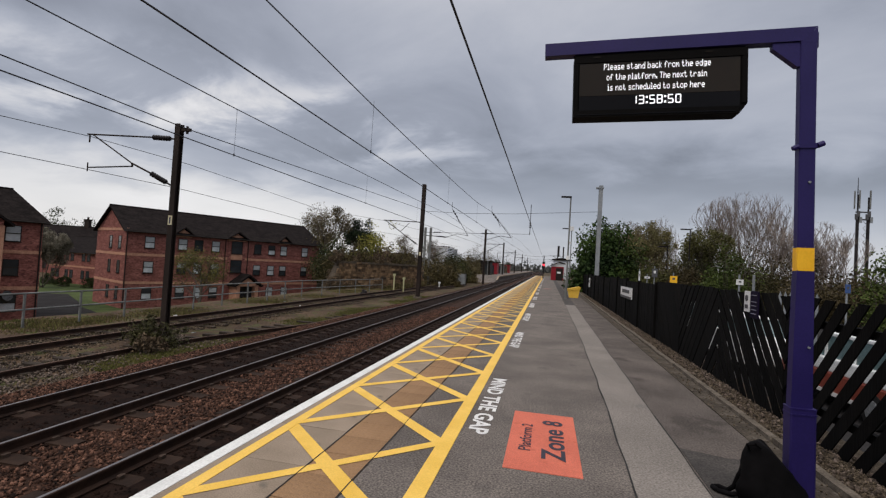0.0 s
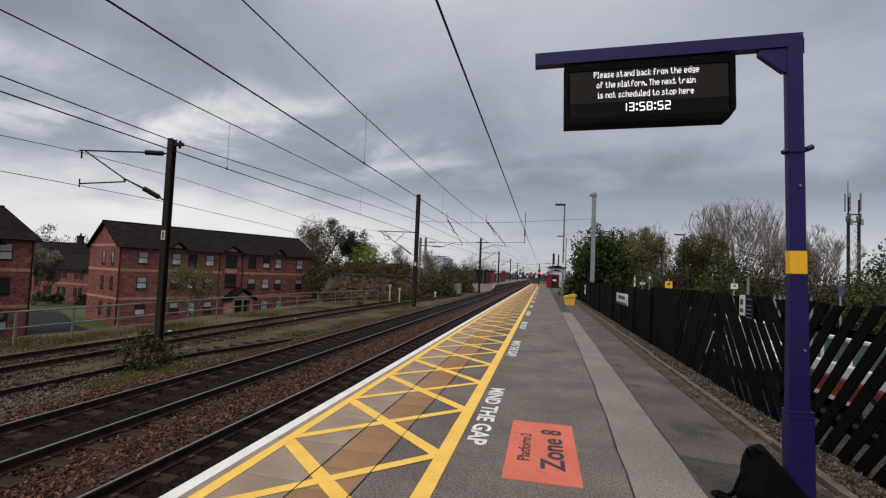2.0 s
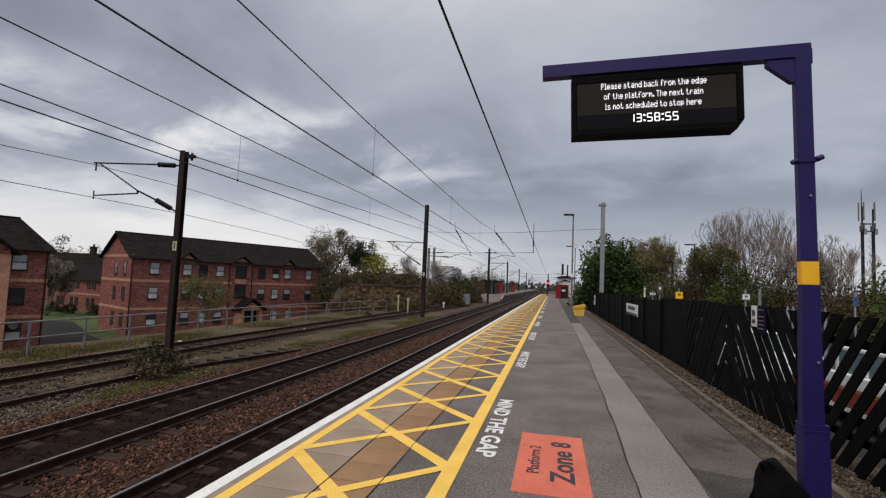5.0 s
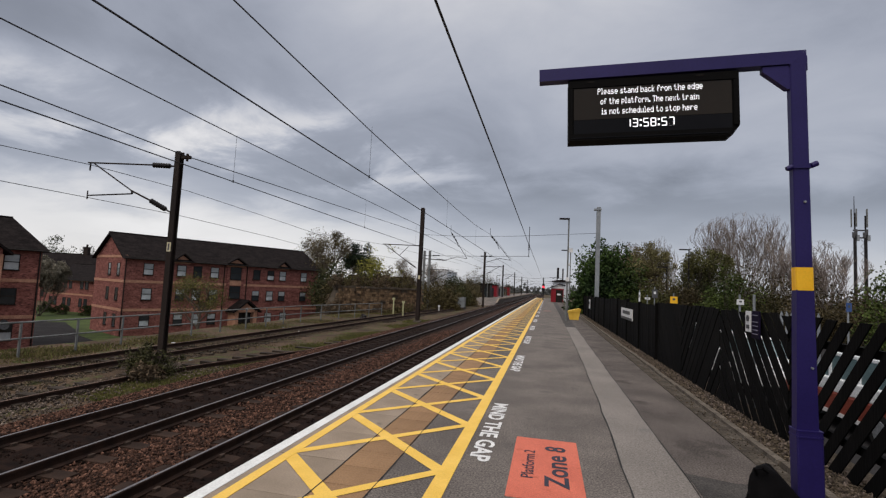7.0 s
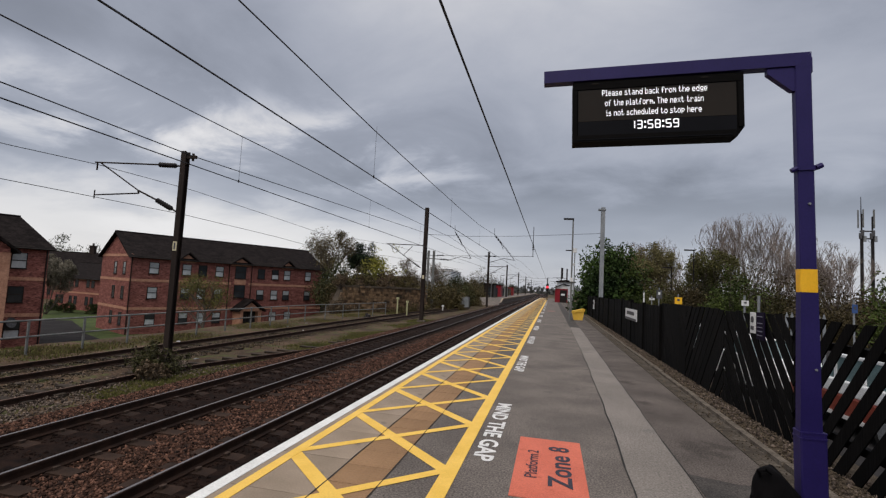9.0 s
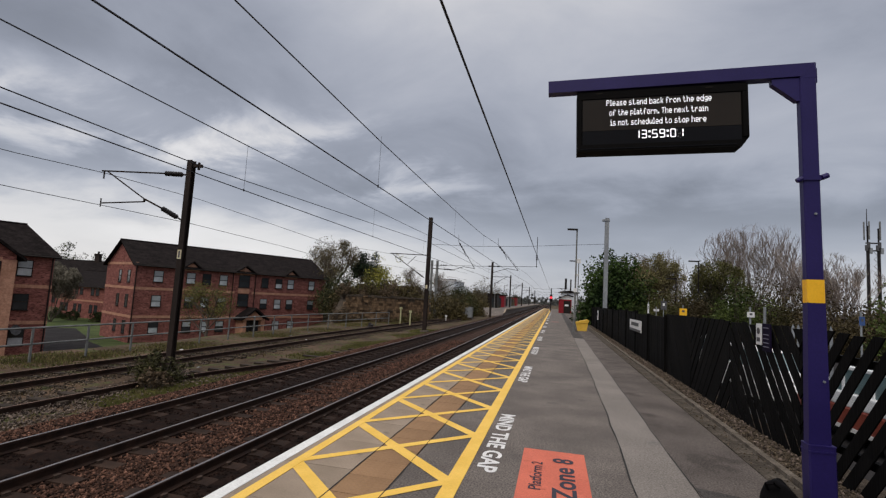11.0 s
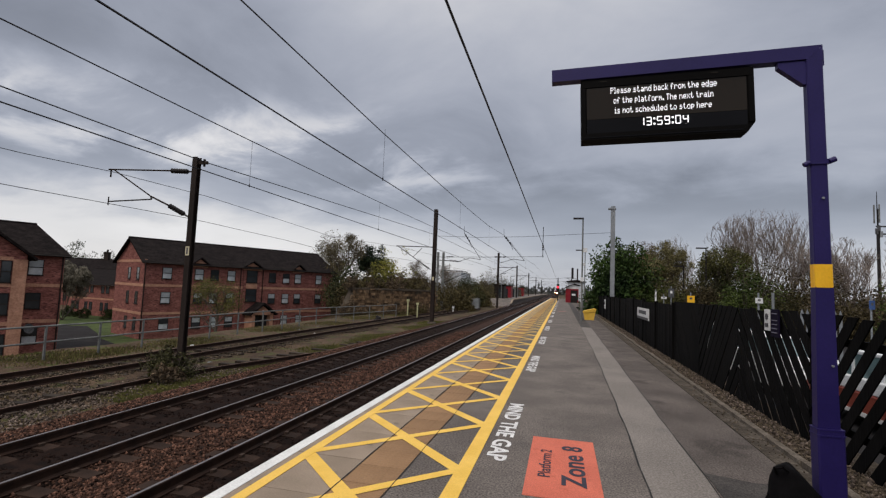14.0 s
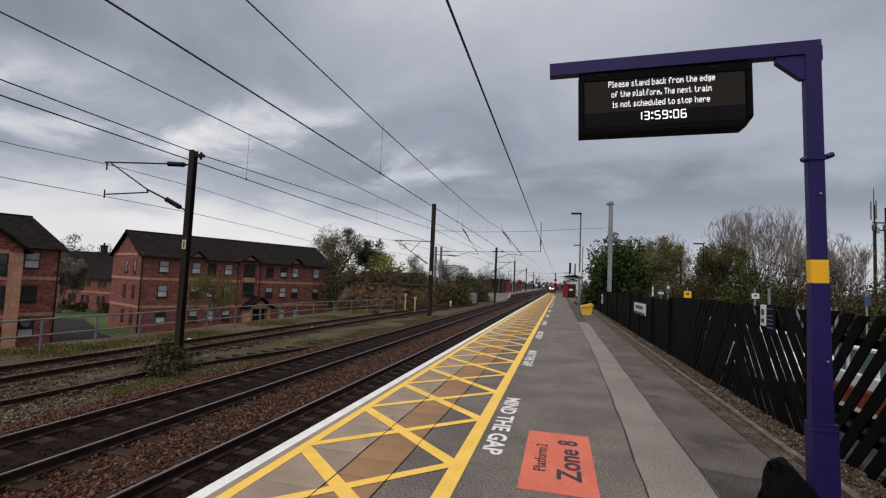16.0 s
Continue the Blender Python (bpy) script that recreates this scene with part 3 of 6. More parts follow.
def platform():
    prof = [(0.06, -1.3), (0.06, -0.12), (0.0, -0.10), (0.0, -0.02), (5.2, -0.02), (5.2, -1.3)]
    tagged(part("platform", Geo().prism(prof, "y", P0, P1), M_KERB), "platform base of old concrete", "platform", kind="structure")
    top = thing("platform_surface", "grey worn asphalt and concrete platform surface", "platform", kind="structure")
    part("asphalt", Geo().box(1.37, 3.9, P0, P1, -0.02, -0.002), M_ASPHALT, top, "dark grey worn asphalt")
    part("asphalt", Geo().box(3.905, 5.16, P0, P1, -0.02, -0.002), M_ASPHALT_OLD, top, "older brown-grey worn asphalt")
    part("repair_strip", Geo().prism([(4.24, P0), (4.26, 7), (4.28, 12), (4.33, 28.7), (3.83, 28.7), (3.79, 16), (3.742, 12), (3.69, 9.2), (3.655, 7.7), (3.625, 6.5), (3.58, P0)], "z", -0.02, 0.003), M_ASPHALT_PALE, top, "paler relaid asphalt strip")
    part("repair_strip", Geo().box(3.83, 4.33, 28.7, P1, -0.02, 0.001), M_ASPHALT_DARK, top, "dark asphalt patch")
    part("patch", Geo().prism([(4.27, 5.2), (5.12, 5.2), (5.14, 7.75), (4.7, 7.72), (4.29, 7.85)], "z", -0.01, 0.005), M_ASPHALT_DARK, top, "dark asphalt patch")
    rnd = random.Random(3)
    strip_left, strip_right = ([-12, 6.5, 7.7, 9.2, 12, 16, 28.7, 132], [3.58, 3.625, 3.655, 3.69, 3.742, 3.79, 3.83, 3.83]), ([-12, 7, 12, 28.7, 132], [4.24, 4.26, 4.28, 4.33, 4.33])
    for x in (0.884, 1.368, 3.7, 4.3):
        g = Geo()
        run = strip_left if x == 3.7 else strip_right
        pts = [((x if x < 2 else float(np.interp(P0 + i * 0.6, *run))) + rnd.uniform(-0.012, 0.012), P0 + i * 0.6) for i in range(int((P1 - P0) / 0.6))]
        for (xa, ya), (xb, yb) in zip(pts, pts[1:]):
            w = rnd.uniform(0.004, 0.009) * (0.8 if x < 2 else 1.15)
            g.add([(xa - w, ya, 0.006), (xa + w, ya, 0.006), (xb + w, yb, 0.006), (xb - w, yb, 0.006)], [(0, 1, 2, 3)])
        part("joint", g, M_JOINT, top, "tarred joint")
    # coping slabs and tactile slabs, laid end to end
    slab = Geo().box(0.0, 0.876, 0.004, 0.896, -0.09, 0.0, chamfer=0.004).mesh("coping_slab")
    tact = Geo().box(0.892, 1.358, 0.003, 0.445, -0.06, 0.0, chamfer=0.004)
    tact = tact.mesh("tactile_slab")
    for i in range(110):
        part("coping_slab", slab, M_COPING, top, m=pose(0, P0 + 10 + i * 0.9, rnd.uniform(-0.002, 0.001)))
    for i in range(180):
        part("tactile_slab", tact, M_TACTILE, top, m=pose(0, P0 + 9 + i * 0.45, rnd.uniform(-0.002, 0.001)))
    part("far_coping", Geo().box(0, 0.876, P0 + 109, P1, -0.09, 0.0), M_COPING, top)
    part("far_tactile", Geo().box(0.892, 1.358, P0 + 90, P1, -0.06, 0.0), M_TACTILE, top)
    part("slab_bed", Geo().box(0.02, 1.365, P0, P1, -0.1, -0.012), M_JOINT, top)
    return top


def tactile_material():
    m = mat("tactile_slab", (0.225, 0.13, 0.068), (0.285, 0.17, 0.092), 1.6, 0.85, 0.3, 70, vary=0.08, spots=(0.17, 0.11, 0.07), spot_scale=5, spot_at=0.64)
    n, l = m.node_tree.nodes, m.node_tree.links
    tc, vo = n.new("ShaderNodeTexCoord"), n.new("ShaderNodeTexVoronoi")
    vo.inputs["Scale"].default_value, vo.inputs["Randomness"].default_value = 15.0, 0.0
    l.new(tc.outputs["Object"], vo.inputs["Vector"])
    r = n.new("ShaderNodeMapRange")
    r.inputs[1].default_value, r.inputs[2].default_value, r.inputs[3].default_value, r.inputs[4].default_value = 0.2, 0.4, 1.0, 0.0
    l.new(vo.outputs["Distance"], r.inputs[0])
    b = n.new("ShaderNodeBump")
    b.inputs["Strength"].default_value, b.inputs["Distance"].default_value = 0.7, 0.006
    l.new(r.outputs[0], b.inputs["Height"])
    l.new(b.outputs[0], n["Principled BSDF"].inputs["Normal"])
    return m


M_TACTILE = tactile_material()
top_surface = platform()


def ribbon(geo, x0, y0, x1, y1, w, z=0.004):
    d = Vector((x1 - x0, y1 - y0)).normalized()
    p = Vector((-d.y, d.x)) * w / 2
    a, b = Vector((x0, y0)), Vector((x1, y1))
    geo.add([(*(a + p), z), (*(a - p), z), (*(b - p), z), (*(b + p), z)], [(0, 1, 2, 3)])


def markings():
    g = Geo().box(0.0, 0.13, P0, P1, -0.08, 0.005)
    tagged(part("edge_line", g, M_WHITE), "white painted line along the platform edge", "road marking", kind="structure")
    t = thing("yellow_hatching", "yellow painted crossed hatching along the platform edge", "road marking", kind="structure")
    part("line", Geo().box(0.205, 0.315, P0, P1, 0.0, 0.0055), M_YELLOW, t)
    part("line", Geo().box(1.835, 1.99, P0, P1, 0.0, 0.0055), M_YELLOW, t)
    for k in range(-6, 72):
        y = 6.97 + 1.69 * k
        a, b = Geo(), Geo()
        ribbon(a, 0.27, y, 1.88, y - 1.62, 0.15)
        ribbon(b, 0.27, y - 1.60, 1.88, y + 0.10, 0.115, 0.0048)
        part("stripe", a, M_YELLOW, t)
        part("stripe", b, M_YELLOW, t)
    # stencilled warnings, reading towards the near end
    me = words("MIND THE GAP", 2.66, 0.225, 0.028)
    for k in range(0, 17):
        tagged(part("stencilled_warning", me, M_STENCIL, m=pose(2.06, 10.12 + 5.9 * k, 0.004, 0, 0, -90)),
               "white stencilled MIND THE GAP on asphalt", "road marking", "stencilled warnings")
    z = thing("zone_panel", "orange floor panel reading Platform 2 Zone 8", "floor sign", m=pose(2.515, 6.69, 0.0))
    part("panel", Geo().box(0.0, 0.708, 0.0, 1.79, -0.002, 0.004, chamfer=0.004), M_ORANGE, z)
    for text, u, v, ww, hh, bold, lab in (("Platform", 0.235, 0.48, 0.70, 0.125, 0.008, "dark lettering"), ("2", 0.235, 1.225, 0.085, 0.125, 0.008, "dark numeral"),
                                          ("Zone", 0.575, 0.30, 0.92, 0.235, 0.022, "large dark lettering"), ("8", 0.575, 1.35, 0.17, 0.235, 0.022, "large dark numeral")):
        part("lettering", words(text, ww, hh, bold), M_INK, z, lab, m=pose(u, v, 0.0075, 0, 0, 90))
    tagged(part("worn_panel", Geo().box(2.55, 3.2, 47.5, 49.3, -0.002, 0.004), M_WORN), "faded pink floor panel on asphalt", "floor sign")


M_WORN = mat("faded_pink_vinyl", (0.20, 0.12, 0.105), (0.26, 0.14, 0.12), 2, 0.8, 0.2, 60)
markings()


def edging():
    t = thing("platform_kerb", "weathered concrete edging kerb along the platform back", "kerb", kind="structure")
    k = Geo().box(5.41, 5.50, 0.006, 0.908, -0.2, 0.055, chamfer=0.012).mesh("kerb_stone")
    c = Geo().box(5.165, 5.402, 0.005, 0.909, -0.2, 0.010, chamfer=0.01).mesh("channel_stone")
    rnd = random.Random(6)
    for i in range(48):
        part("kerb_stone", k, M_KERB, t, m=pose(rnd.uniform(-0.012, 0.012), 3 + i * 0.914, rnd.uniform(-0.012, 0.008), 0, 0, rnd.uniform(-0.4, 0.4)))
        part("channel_stone", c, M_CHANNEL, t, m=pose(rnd.uniform(-0.008, 0.008), 3 + i * 0.914, rnd.uniform(-0.008, 0.004)))
    part("far_kerb", Geo().box(5.38, 5.5, 46.9, P1, -0.2, 0.05), M_KERB, t)
    part("far_channel", Geo().box(5.165, 5.405, 46.9, P1, -0.2, 0.01), M_CHANNEL, t)
    tagged(part("gravel_strip", Geo().box(5.5, 6.35, 0, P1, -1.2, 0.0), M_GRAVEL), "strip of brown gravel along the fence foot", "gravel", kind="structure")


edging()


# ---- display on its post ----
# the display's dot letters: columns of seven dots, top dot lowest bit
DOTS = {"P": "7F09090906", "T": "01017F0101", "a": "2054545478", "b": "7F48444438", "c": "3844444420", "d": "384444487F", "e": "3854545418",
        "f": "087E090102", "g": "18A4A4A47C", "h": "7F08040478", "i": "447D40", "k": "7F102844", "l": "417F40", "m": "7C04180478", "n": "7C08040478",
        "o": "3844444438", "p": "FC24242418", "r": "7C08040408", "s": "4854545420", "t": "043F444020", "u": "3C4040207C", "x": "4428102844", ".": "6060"}
SEGMENTS = {"0": "abcdef", "1": "bc", "2": "abdeg", "3": "abcdg", "4": "bcfg", "5": "acdfg", "6": "acdefg", "7": "abc", "8": "abcdefg", "9": "abcdfg"}
clock_vanes = []


def lit_line(parent, text, x, z, width, height):
    """One line of lit dot letters, each word a part of its own."""
    cols = sum(len(DOTS[c]) // 2 + 1 if c != " " else 3 for c in text) - 1
    px, pz = width / cols, height / 7
    at = 0
    for word in text.split(" "):
        g, start = Geo(), at
        for c in word:
            for k in range(0, len(DOTS[c]), 2):
                bits = int(DOTS[c][k:k + 2], 16)
                for r in range(8):
                    if bits >> r & 1:
                        u, v = (at - start) * px, (6 - r) * pz
                        g.add([(u, 0, v), (u + 0.9 * px, 0, v), (u + 0.9 * px, 0, v + 0.86 * pz), (u, 0, v + 0.86 * pz)], [(0, 1, 2, 3)])
                at += 1
            at += 1
        tagged(part("lit_word", g, M_LED, parent, "white lit dot lettering", m=pose(x + start * px, -0.0745, z)), kind="stuff")
        at += 3


def vane_mesh(length, width):
    """A thin bar along x, its front face lit and its back dark."""
    g = Geo().box(-length / 2, length / 2, -0.0008, 0.0008, -width / 2, width / 2)
    g.add([(-length / 2, -0.0016, -width / 2), (length / 2, -0.0016, -width / 2), (length / 2, -0.0016, width / 2), (-length / 2, -0.0016, width / 2)], [(0, 1, 2, 3)])
    me = g.mesh("segment")
    me.materials.append(M_SCREEN_LOW)
    me.materials.append(M_LED)
    for p in me.polygons:
        p.material_index = 1 if all(abs(me.vertices[i].co.y + 0.0016) < 1e-5 for i in p.vertices) else 0
    return me


def lit_clock(parent, x, z, width, height):
    """The clock under the text: digits of turning segments, lit on one side; the last three digits count on."""
    dw = width / 6.9
    sw, t = dw * 0.62, 0.0092
    flat, tall = vane_mesh(sw, t), vane_mesh(height / 2 - 0.004, t)
    places = {"a": (0, height / 2, 0), "d": (0, -height / 2, 0), "g": (0, 0, 0), "f": (-sw / 2, height / 4, 90), "b": (sw / 2, height / 4, 90), "e": (-sw / 2, -height / 4, 90), "c": (sw / 2, -height / 4, 90)}
    at = x
    for i, c in enumerate("13:58:50"):
        if c == ":":
            for k, dz in enumerate((0.024, -0.024)):
                part("colon_dot", Geo().box(-0.008, 0.008, -0.002, 0.002, -0.008, 0.008), M_LED, parent, m=pose(at + dw * 0.2, -0.076, z + height / 2 + dz))
            at += dw * 0.45
            continue
        digit = part("digit", Geo().box(-sw / 2, sw / 2, -0.0006, 0.0, -height / 2, height / 2), M_SCREEN_LOW, parent, "white lit clock digit", m=pose(at + dw * 0.45, -0.0712, z + height / 2))
        for name, (u, v, turn) in places.items():
            moving = i in (4, 6, 7)
            if moving or name in SEGMENTS[c]:
                rest = pose(u, -0.0085, v, 0, turn, 0)
                seg = part("segment", flat if turn == 0 else tall, None, digit, m=rest)
                if moving:
                    clock_vanes.append((seg, rest, name, i))
        at += dw
    return parent


def display_post():
    Y = 6.75
    t = thing("display_post", "navy blue steel post with an arm and a yellow band", "post", m=pose(4.932, Y + 0.04, 0, 0, -1.15, 0))
    part("post", Geo().box(-0.062, 0.062, -0.04, 0.04, 1.92, 3.86, chamfer=0.008), M_BLUE, t)
    part("lower_post", Geo().prism([(-0.092, 0.78), (0.066, 0.78), (0.064, 1.93), (-0.0645, 1.93)], "y", -0.042, 0.042), M_BLUE, t)
    part("sleeve", Geo().box(-0.103, 0.088, -0.07, 0.07, -0.02, 0.80, chamfer=0.012), M_BLUE, t)
    part("collar", Geo().box(-0.107, 0.092, -0.075, 0.075, 0.75, 0.762, chamfer=0.012), M_BLUE, t)
    part("collar", Geo().box(-0.105, 0.090, -0.073, 0.073, 0.795, 0.806, chamfer=0.012), M_BLUE, t)
    part("yellow_band", Geo().box(-0.065, 0.065, -0.044, 0.044, 1.925, 2.115, chamfer=0.008), M_BANDY, t, "yellow painted band")
    arm = part("arm", Geo().prism([(-2.165, -0.05), (-0.047, -0.05), (0.064, 0.065), (-2.165, 0.065)], "y", -0.043, 0.06), M_BLUE, t, m=pose(0, 0, 3.905, 0, -0.7, 0))
    part("corner", Geo().prism([(-0.068, 3.838), (0.0625, 3.838), (0.0625, 3.968)], "y", -0.0405, 0.055), M_BLUE, t)
    part("gusset", Geo().prism([(-0.27, 3.845), (-0.0625, 3.845), (-0.0625, 3.64), (-0.085, 3.64), (-0.27, 3.80)], "y", -0.03, 0.03), M_BLUE, t)
    part("clamp", Geo().box(-0.074, 0.074, -0.052, 0.052, 2.945, 2.985, chamfer=0.008), M_BLUE, t)
    part("clamp_bolt", Geo().tube((-0.115, -0.045, 2.94), (-0.07, -0.045, 2.96), 0.019, n=8), M_BLUE, t)
    part("clamp_bolt", Geo().tube((0.07, -0.045, 2.965), (0.115, -0.045, 2.985), 0.023, n=8), M_BLUE, t)
    for dx, z in ((0.015, 2.66), (0.03, 1.3)):
        part("bolt", Geo().tube((dx, -0.038, z), (dx, -0.056, z), 0.010, n=6), M_GALV, t)
    for x in (-1.95, -1.72, -0.62):
        part("bolt", Geo().tube((x, 0, 3.92 - x * -0.03), (x, 0, 3.99 - x * -0.03), 0.012, n=6), M_BLUE, t)
    part("lug", Geo().box(0.062, 0.078, -0.02, 0.02, 3.80, 3.93), M_BLUE, t)

    d = thing("display_board", "black passenger information display with white lit text", "display", m=pose(2.972, Y + 0.09, 3.212, 0, -1.5, 0))
    w, h = 1.445, 0.572
    out = [(0, 0), (w - 0.06, 0), (w, 0.085), (w, h), (0, h)]
    part("housing", Geo().prism(out, "y", -0.065, 0.11), M_BLACKBOX, d)
    for x0, x1, z0, z1 in ((0.0, w, h - 0.072, h), (0.0, 0.045, 0.06, h - 0.075), (w - 0.05, w, 0.09, h - 0.075), (0.0, w - 0.06, 0.0, 0.062)):
        part("bezel", Geo().box(x0, x1, -0.079, -0.062, z0, z1, chamfer=0.006), M_BLACKBOX, d)
    part("screen", Geo().box(0.05, w - 0.06, -0.071, -0.06, 0.195, h - 0.078), M_SCREEN, d, "dark brownish display glass")
    part("screen", Geo().box(0.05, w - 0.06, -0.0705, -0.06, 0.064, 0.192), M_SCREEN_LOW, d, "dark lower display glass")
    part("lower_ledge", Geo().box(0.03, w - 0.1, -0.084, -0.078, 0.018, 0.026), M_SCREEN_LOW, d, "thin ledge under the glass")
    lit_line(d, "Please stand back from the edge", 0.262, 0.428, 0.89, 0.058)
    lit_line(d, "of the platform. The next train", 0.287, 0.333, 0.835, 0.058)
    lit_line(d, "is not scheduled to stop here", 0.297, 0.238, 0.81, 0.058)
    lit_clock(d, 0.496, 0.109, 0.43, 0.070)
    for x in (0.2, 1.1):
        part("hanger", Geo().box(x, x + 0.14, -0.03, 0.05, h - 0.01, h + 0.045), M_BLACKBOX, d)
    for x in (0.17, 1.10):
        part("catch", Geo().box(x, x + 0.06, -0.084, -0.078, h - 0.03, h - 0.02), M_SCREEN, d, "small dark catch")


display_post()


def backpack():
    """A slumped black rucksack leaning on the post."""
    t = thing("backpack", "slumped black nylon backpack leaning on the post", "backpack", m=pose(4.63, 6.70, 0.0, 0, 0, 12))
    g, n, rows = Geo(), 20, 13
    rnd = random.Random(2)
    for j in range(rows):
        u = j / (rows - 1)
        wx = 0.27 * (1 - 0.70 * u ** 2.2) * (0.86 + 0.14 * math.sin(math.pi * min(1, u * 2.2)))
        wy = 0.17 * (1 - 0.62 * u ** 1.7)
        cx, cy = 0.09 - 0.12 * u, 0.05 * u
        for i in range(n):
            a = 2 * math.pi * i / n
            c, s = math.cos(a), math.sin(a)
            p = 0.78
            fold = 1 + 0.05 * math.sin(3 * a + 6 * u) + 0.045 * math.sin(7 * a - 5 * u) + rnd.uniform(-0.025, 0.025)
            g.v.append((cx + wx * abs(c) ** p * math.copysign(1, c) * fold, cy + wy * abs(s) ** p * math.copysign(1, s) * fold, 0.01 + 0.47 * u + 0.02 * math.sin(2 * a) * u))
    for j in range(rows - 1):
        for i in range(n):
            g.f.append((j * n + i, j * n + (i + 1) % n, (j + 1) * n + (i + 1) % n, (j + 1) * n + i))
    g.f += [tuple(range(n - 1, -1, -1)), tuple((rows - 1) * n + i for i in range(n))]
    smooth(part("bag", g, M_BAG, t))
    pk = Geo()
    for j in range(7):
        u = j / 6
        for i in range(12):
            a = 2 * math.pi * i / 12
            pk.v.append((0.02 + 0.13 * math.cos(a) * (1 - 0.3 * u), -0.13 - 0.05 * max(0, -math.sin(a)) * (1 - u * u) + 0.05 * u, 0.05 + 0.24 * u))
    for j in range(6):
        for i in range(12):
            pk.f.append((j * 12 + i, j * 12 + (i + 1) % 12, (j + 1) * 12 + (i + 1) % 12, (j + 1) * 12 + i))
    smooth(part("front_pocket", pk, M_BAG, t))
    loop = [(-0.13, 0.0, 0.44), (-0.16, -0.03, 0.49), (-0.12, -0.06, 0.505), (-0.07, -0.05, 0.475)]
    part("grab_loop", Geo().path(loop, 0.012, 6), M_BAG, t)
    strap = [(-0.10, 0.04, 0.34), (-0.155, 0.08, 0.2), (-0.165, 0.12, 0.09), (-0.18, 0.18, 0.03), (-0.22, 0.25, 0.028), (-0.275, 0.25, 0.024), (-0.27, 0.18, 0.022), (-0.20, 0.1, 0.03), (-0.14, 0.06, 0.06)]
    part("strap", Geo().path(strap, 0.02, 8), M_BAG, t)


backpack()


# ---- fence ----
def fence():
    X, top = 5.95, 1.66
    rnd = random.Random(12)
    panel = 2.6
    rail_me = Geo().box(0.035, 0.095, 0.0, panel, -0.045, 0.045, chamfer=0.006).mesh("fence_rail")
    post_me = Geo().box(0.03, 0.14, -0.06, 0.06, -0.3, 1.62, chamfer=0.01).mesh("fence_post")
    for k in range(-1, 5):
        y0 = 6.9 + panel * (k - 1) + 0.0
        lean = -1 if k % 2 == 1 else 1
        t = thing("fence_panel", "black stained fence panel of slanting wooden slats", "fence", "fence panels", m=pose(X, y0, 0))
        tan = math.tan(radians(42))
        gap_x = 0.297
        wy = {4: 0.29, 3: 0.252, 2: 0.226}.get(k, 0.188)
        n = int((panel + top * tan) / gap_x) + 2
        for i in range(n):
            base = (i * gap_x - top * tan) if lean > 0 else i * gap_x
            base += rnd.uniform(-0.012, 0.012)
            w = wy + rnd.uniform(-0.015, 0.02)
            # a slanting slat cut off by the panel's two ends
            def edge(z, o):
                return min(max(base + o + lean * z * tan, 0.0), panel)
            zs = [-0.02 + rnd.uniform(0, 0.02)]
            for o in (0, w):
                for lim in (0.0, panel):
                    z = (lim - base - o) / (lean * tan)
                    if zs[0] < z < top:
                        zs.append(z)
            zs.append(top + rnd.uniform(-0.03, 0.015))
            zs = sorted(set(zs))
            left = [(edge(z, 0), z) for z in zs]
            right = [(edge(z, w), z) for z in zs]
            rows = [(l, r) for l, r in zip(left, right)]
            rows = [r for j, r in enumerate(rows) if r[1][0] - r[0][0] > 1e-4 or (j + 1 < len(rows) and rows[j + 1][1][0] - rows[j + 1][0][0] > 1e-4) or (j > 0 and rows[j - 1][1][0] - rows[j - 1][0][0] > 1e-4)]
            if len(rows) < 2:
                continue
            outline = [r[0] for r in rows] + [r[1] for r in reversed(rows)]
            clean = []
            for p in outline:
                if not clean or (abs(p[0] - clean[-1][0]) + abs(p[1] - clean[-1][1])) > 1e-4:
                    clean.append(p)
            if len(clean) < 3:
                continue
            x0 = -0.012 + rnd.uniform(-0.004, 0.004)
            part("slat", Geo().prism(clean, "x", x0, x0 + 0.016), M_FENCE, t)
        for z in (0.35, 1.35):
            part("rail", rail_me, M_FENCE, t, m=pose(0, 0, z))
        part("post", post_me, M_FENCE, t)
    st = thing("timber_stake", "weathered orange-brown timber stake behind the fence slats", "post", m=pose(6.05, 9.66, 0))
    part("stake", Geo().box(-0.02, 0.02, -0.035, 0.035, -0.65, 1.45, chamfer=0.008), M_STAKE, st)
    # close-boarded length beyond, each board upright
    board = Geo().box(-0.012, 0.012, 0.002, 0.142, -0.02, 1.6, chamfer=0.004).mesh("board")
    y0 = 6.9 + panel * 4
    for k in range(0, 16):
        t = thing("boarded_fence_panel", "black stained close-boarded wooden fence panel", "fence", "boarded fence panels", m=pose(X - 0.03 - 0.01 * (k % 2), y0 + k * 2.6, 0))
        hh = rnd.uniform(-0.05, 0.03)
        for i in range(18):
            part("board", board, M_FENCE, t, m=pose(rnd.uniform(-0.006, 0.006), i * 0.1445, hh + rnd.uniform(-0.008, 0.008)))
        for z in (0.35, 1.35):
            part("rail", rail_me, M_FENCE, t, m=pose(0, 0, z))
        part("post", Geo().box(-0.05, 0.06, -0.05, 0.05, -0.3, 1.66 + hh, chamfer=0.01), M_FENCE, t)
    # plain signs on the fence
    s = thing("station_sign", "white station sign board with grey lettering on the fence", "sign", m=pose(5.86, 21.0, 0.88))
    part("board", Geo().box(-0.02, 0.02, 0, 2.6, 0, 0.42, chamfer=0.005), M_SIGNWHITE, s)
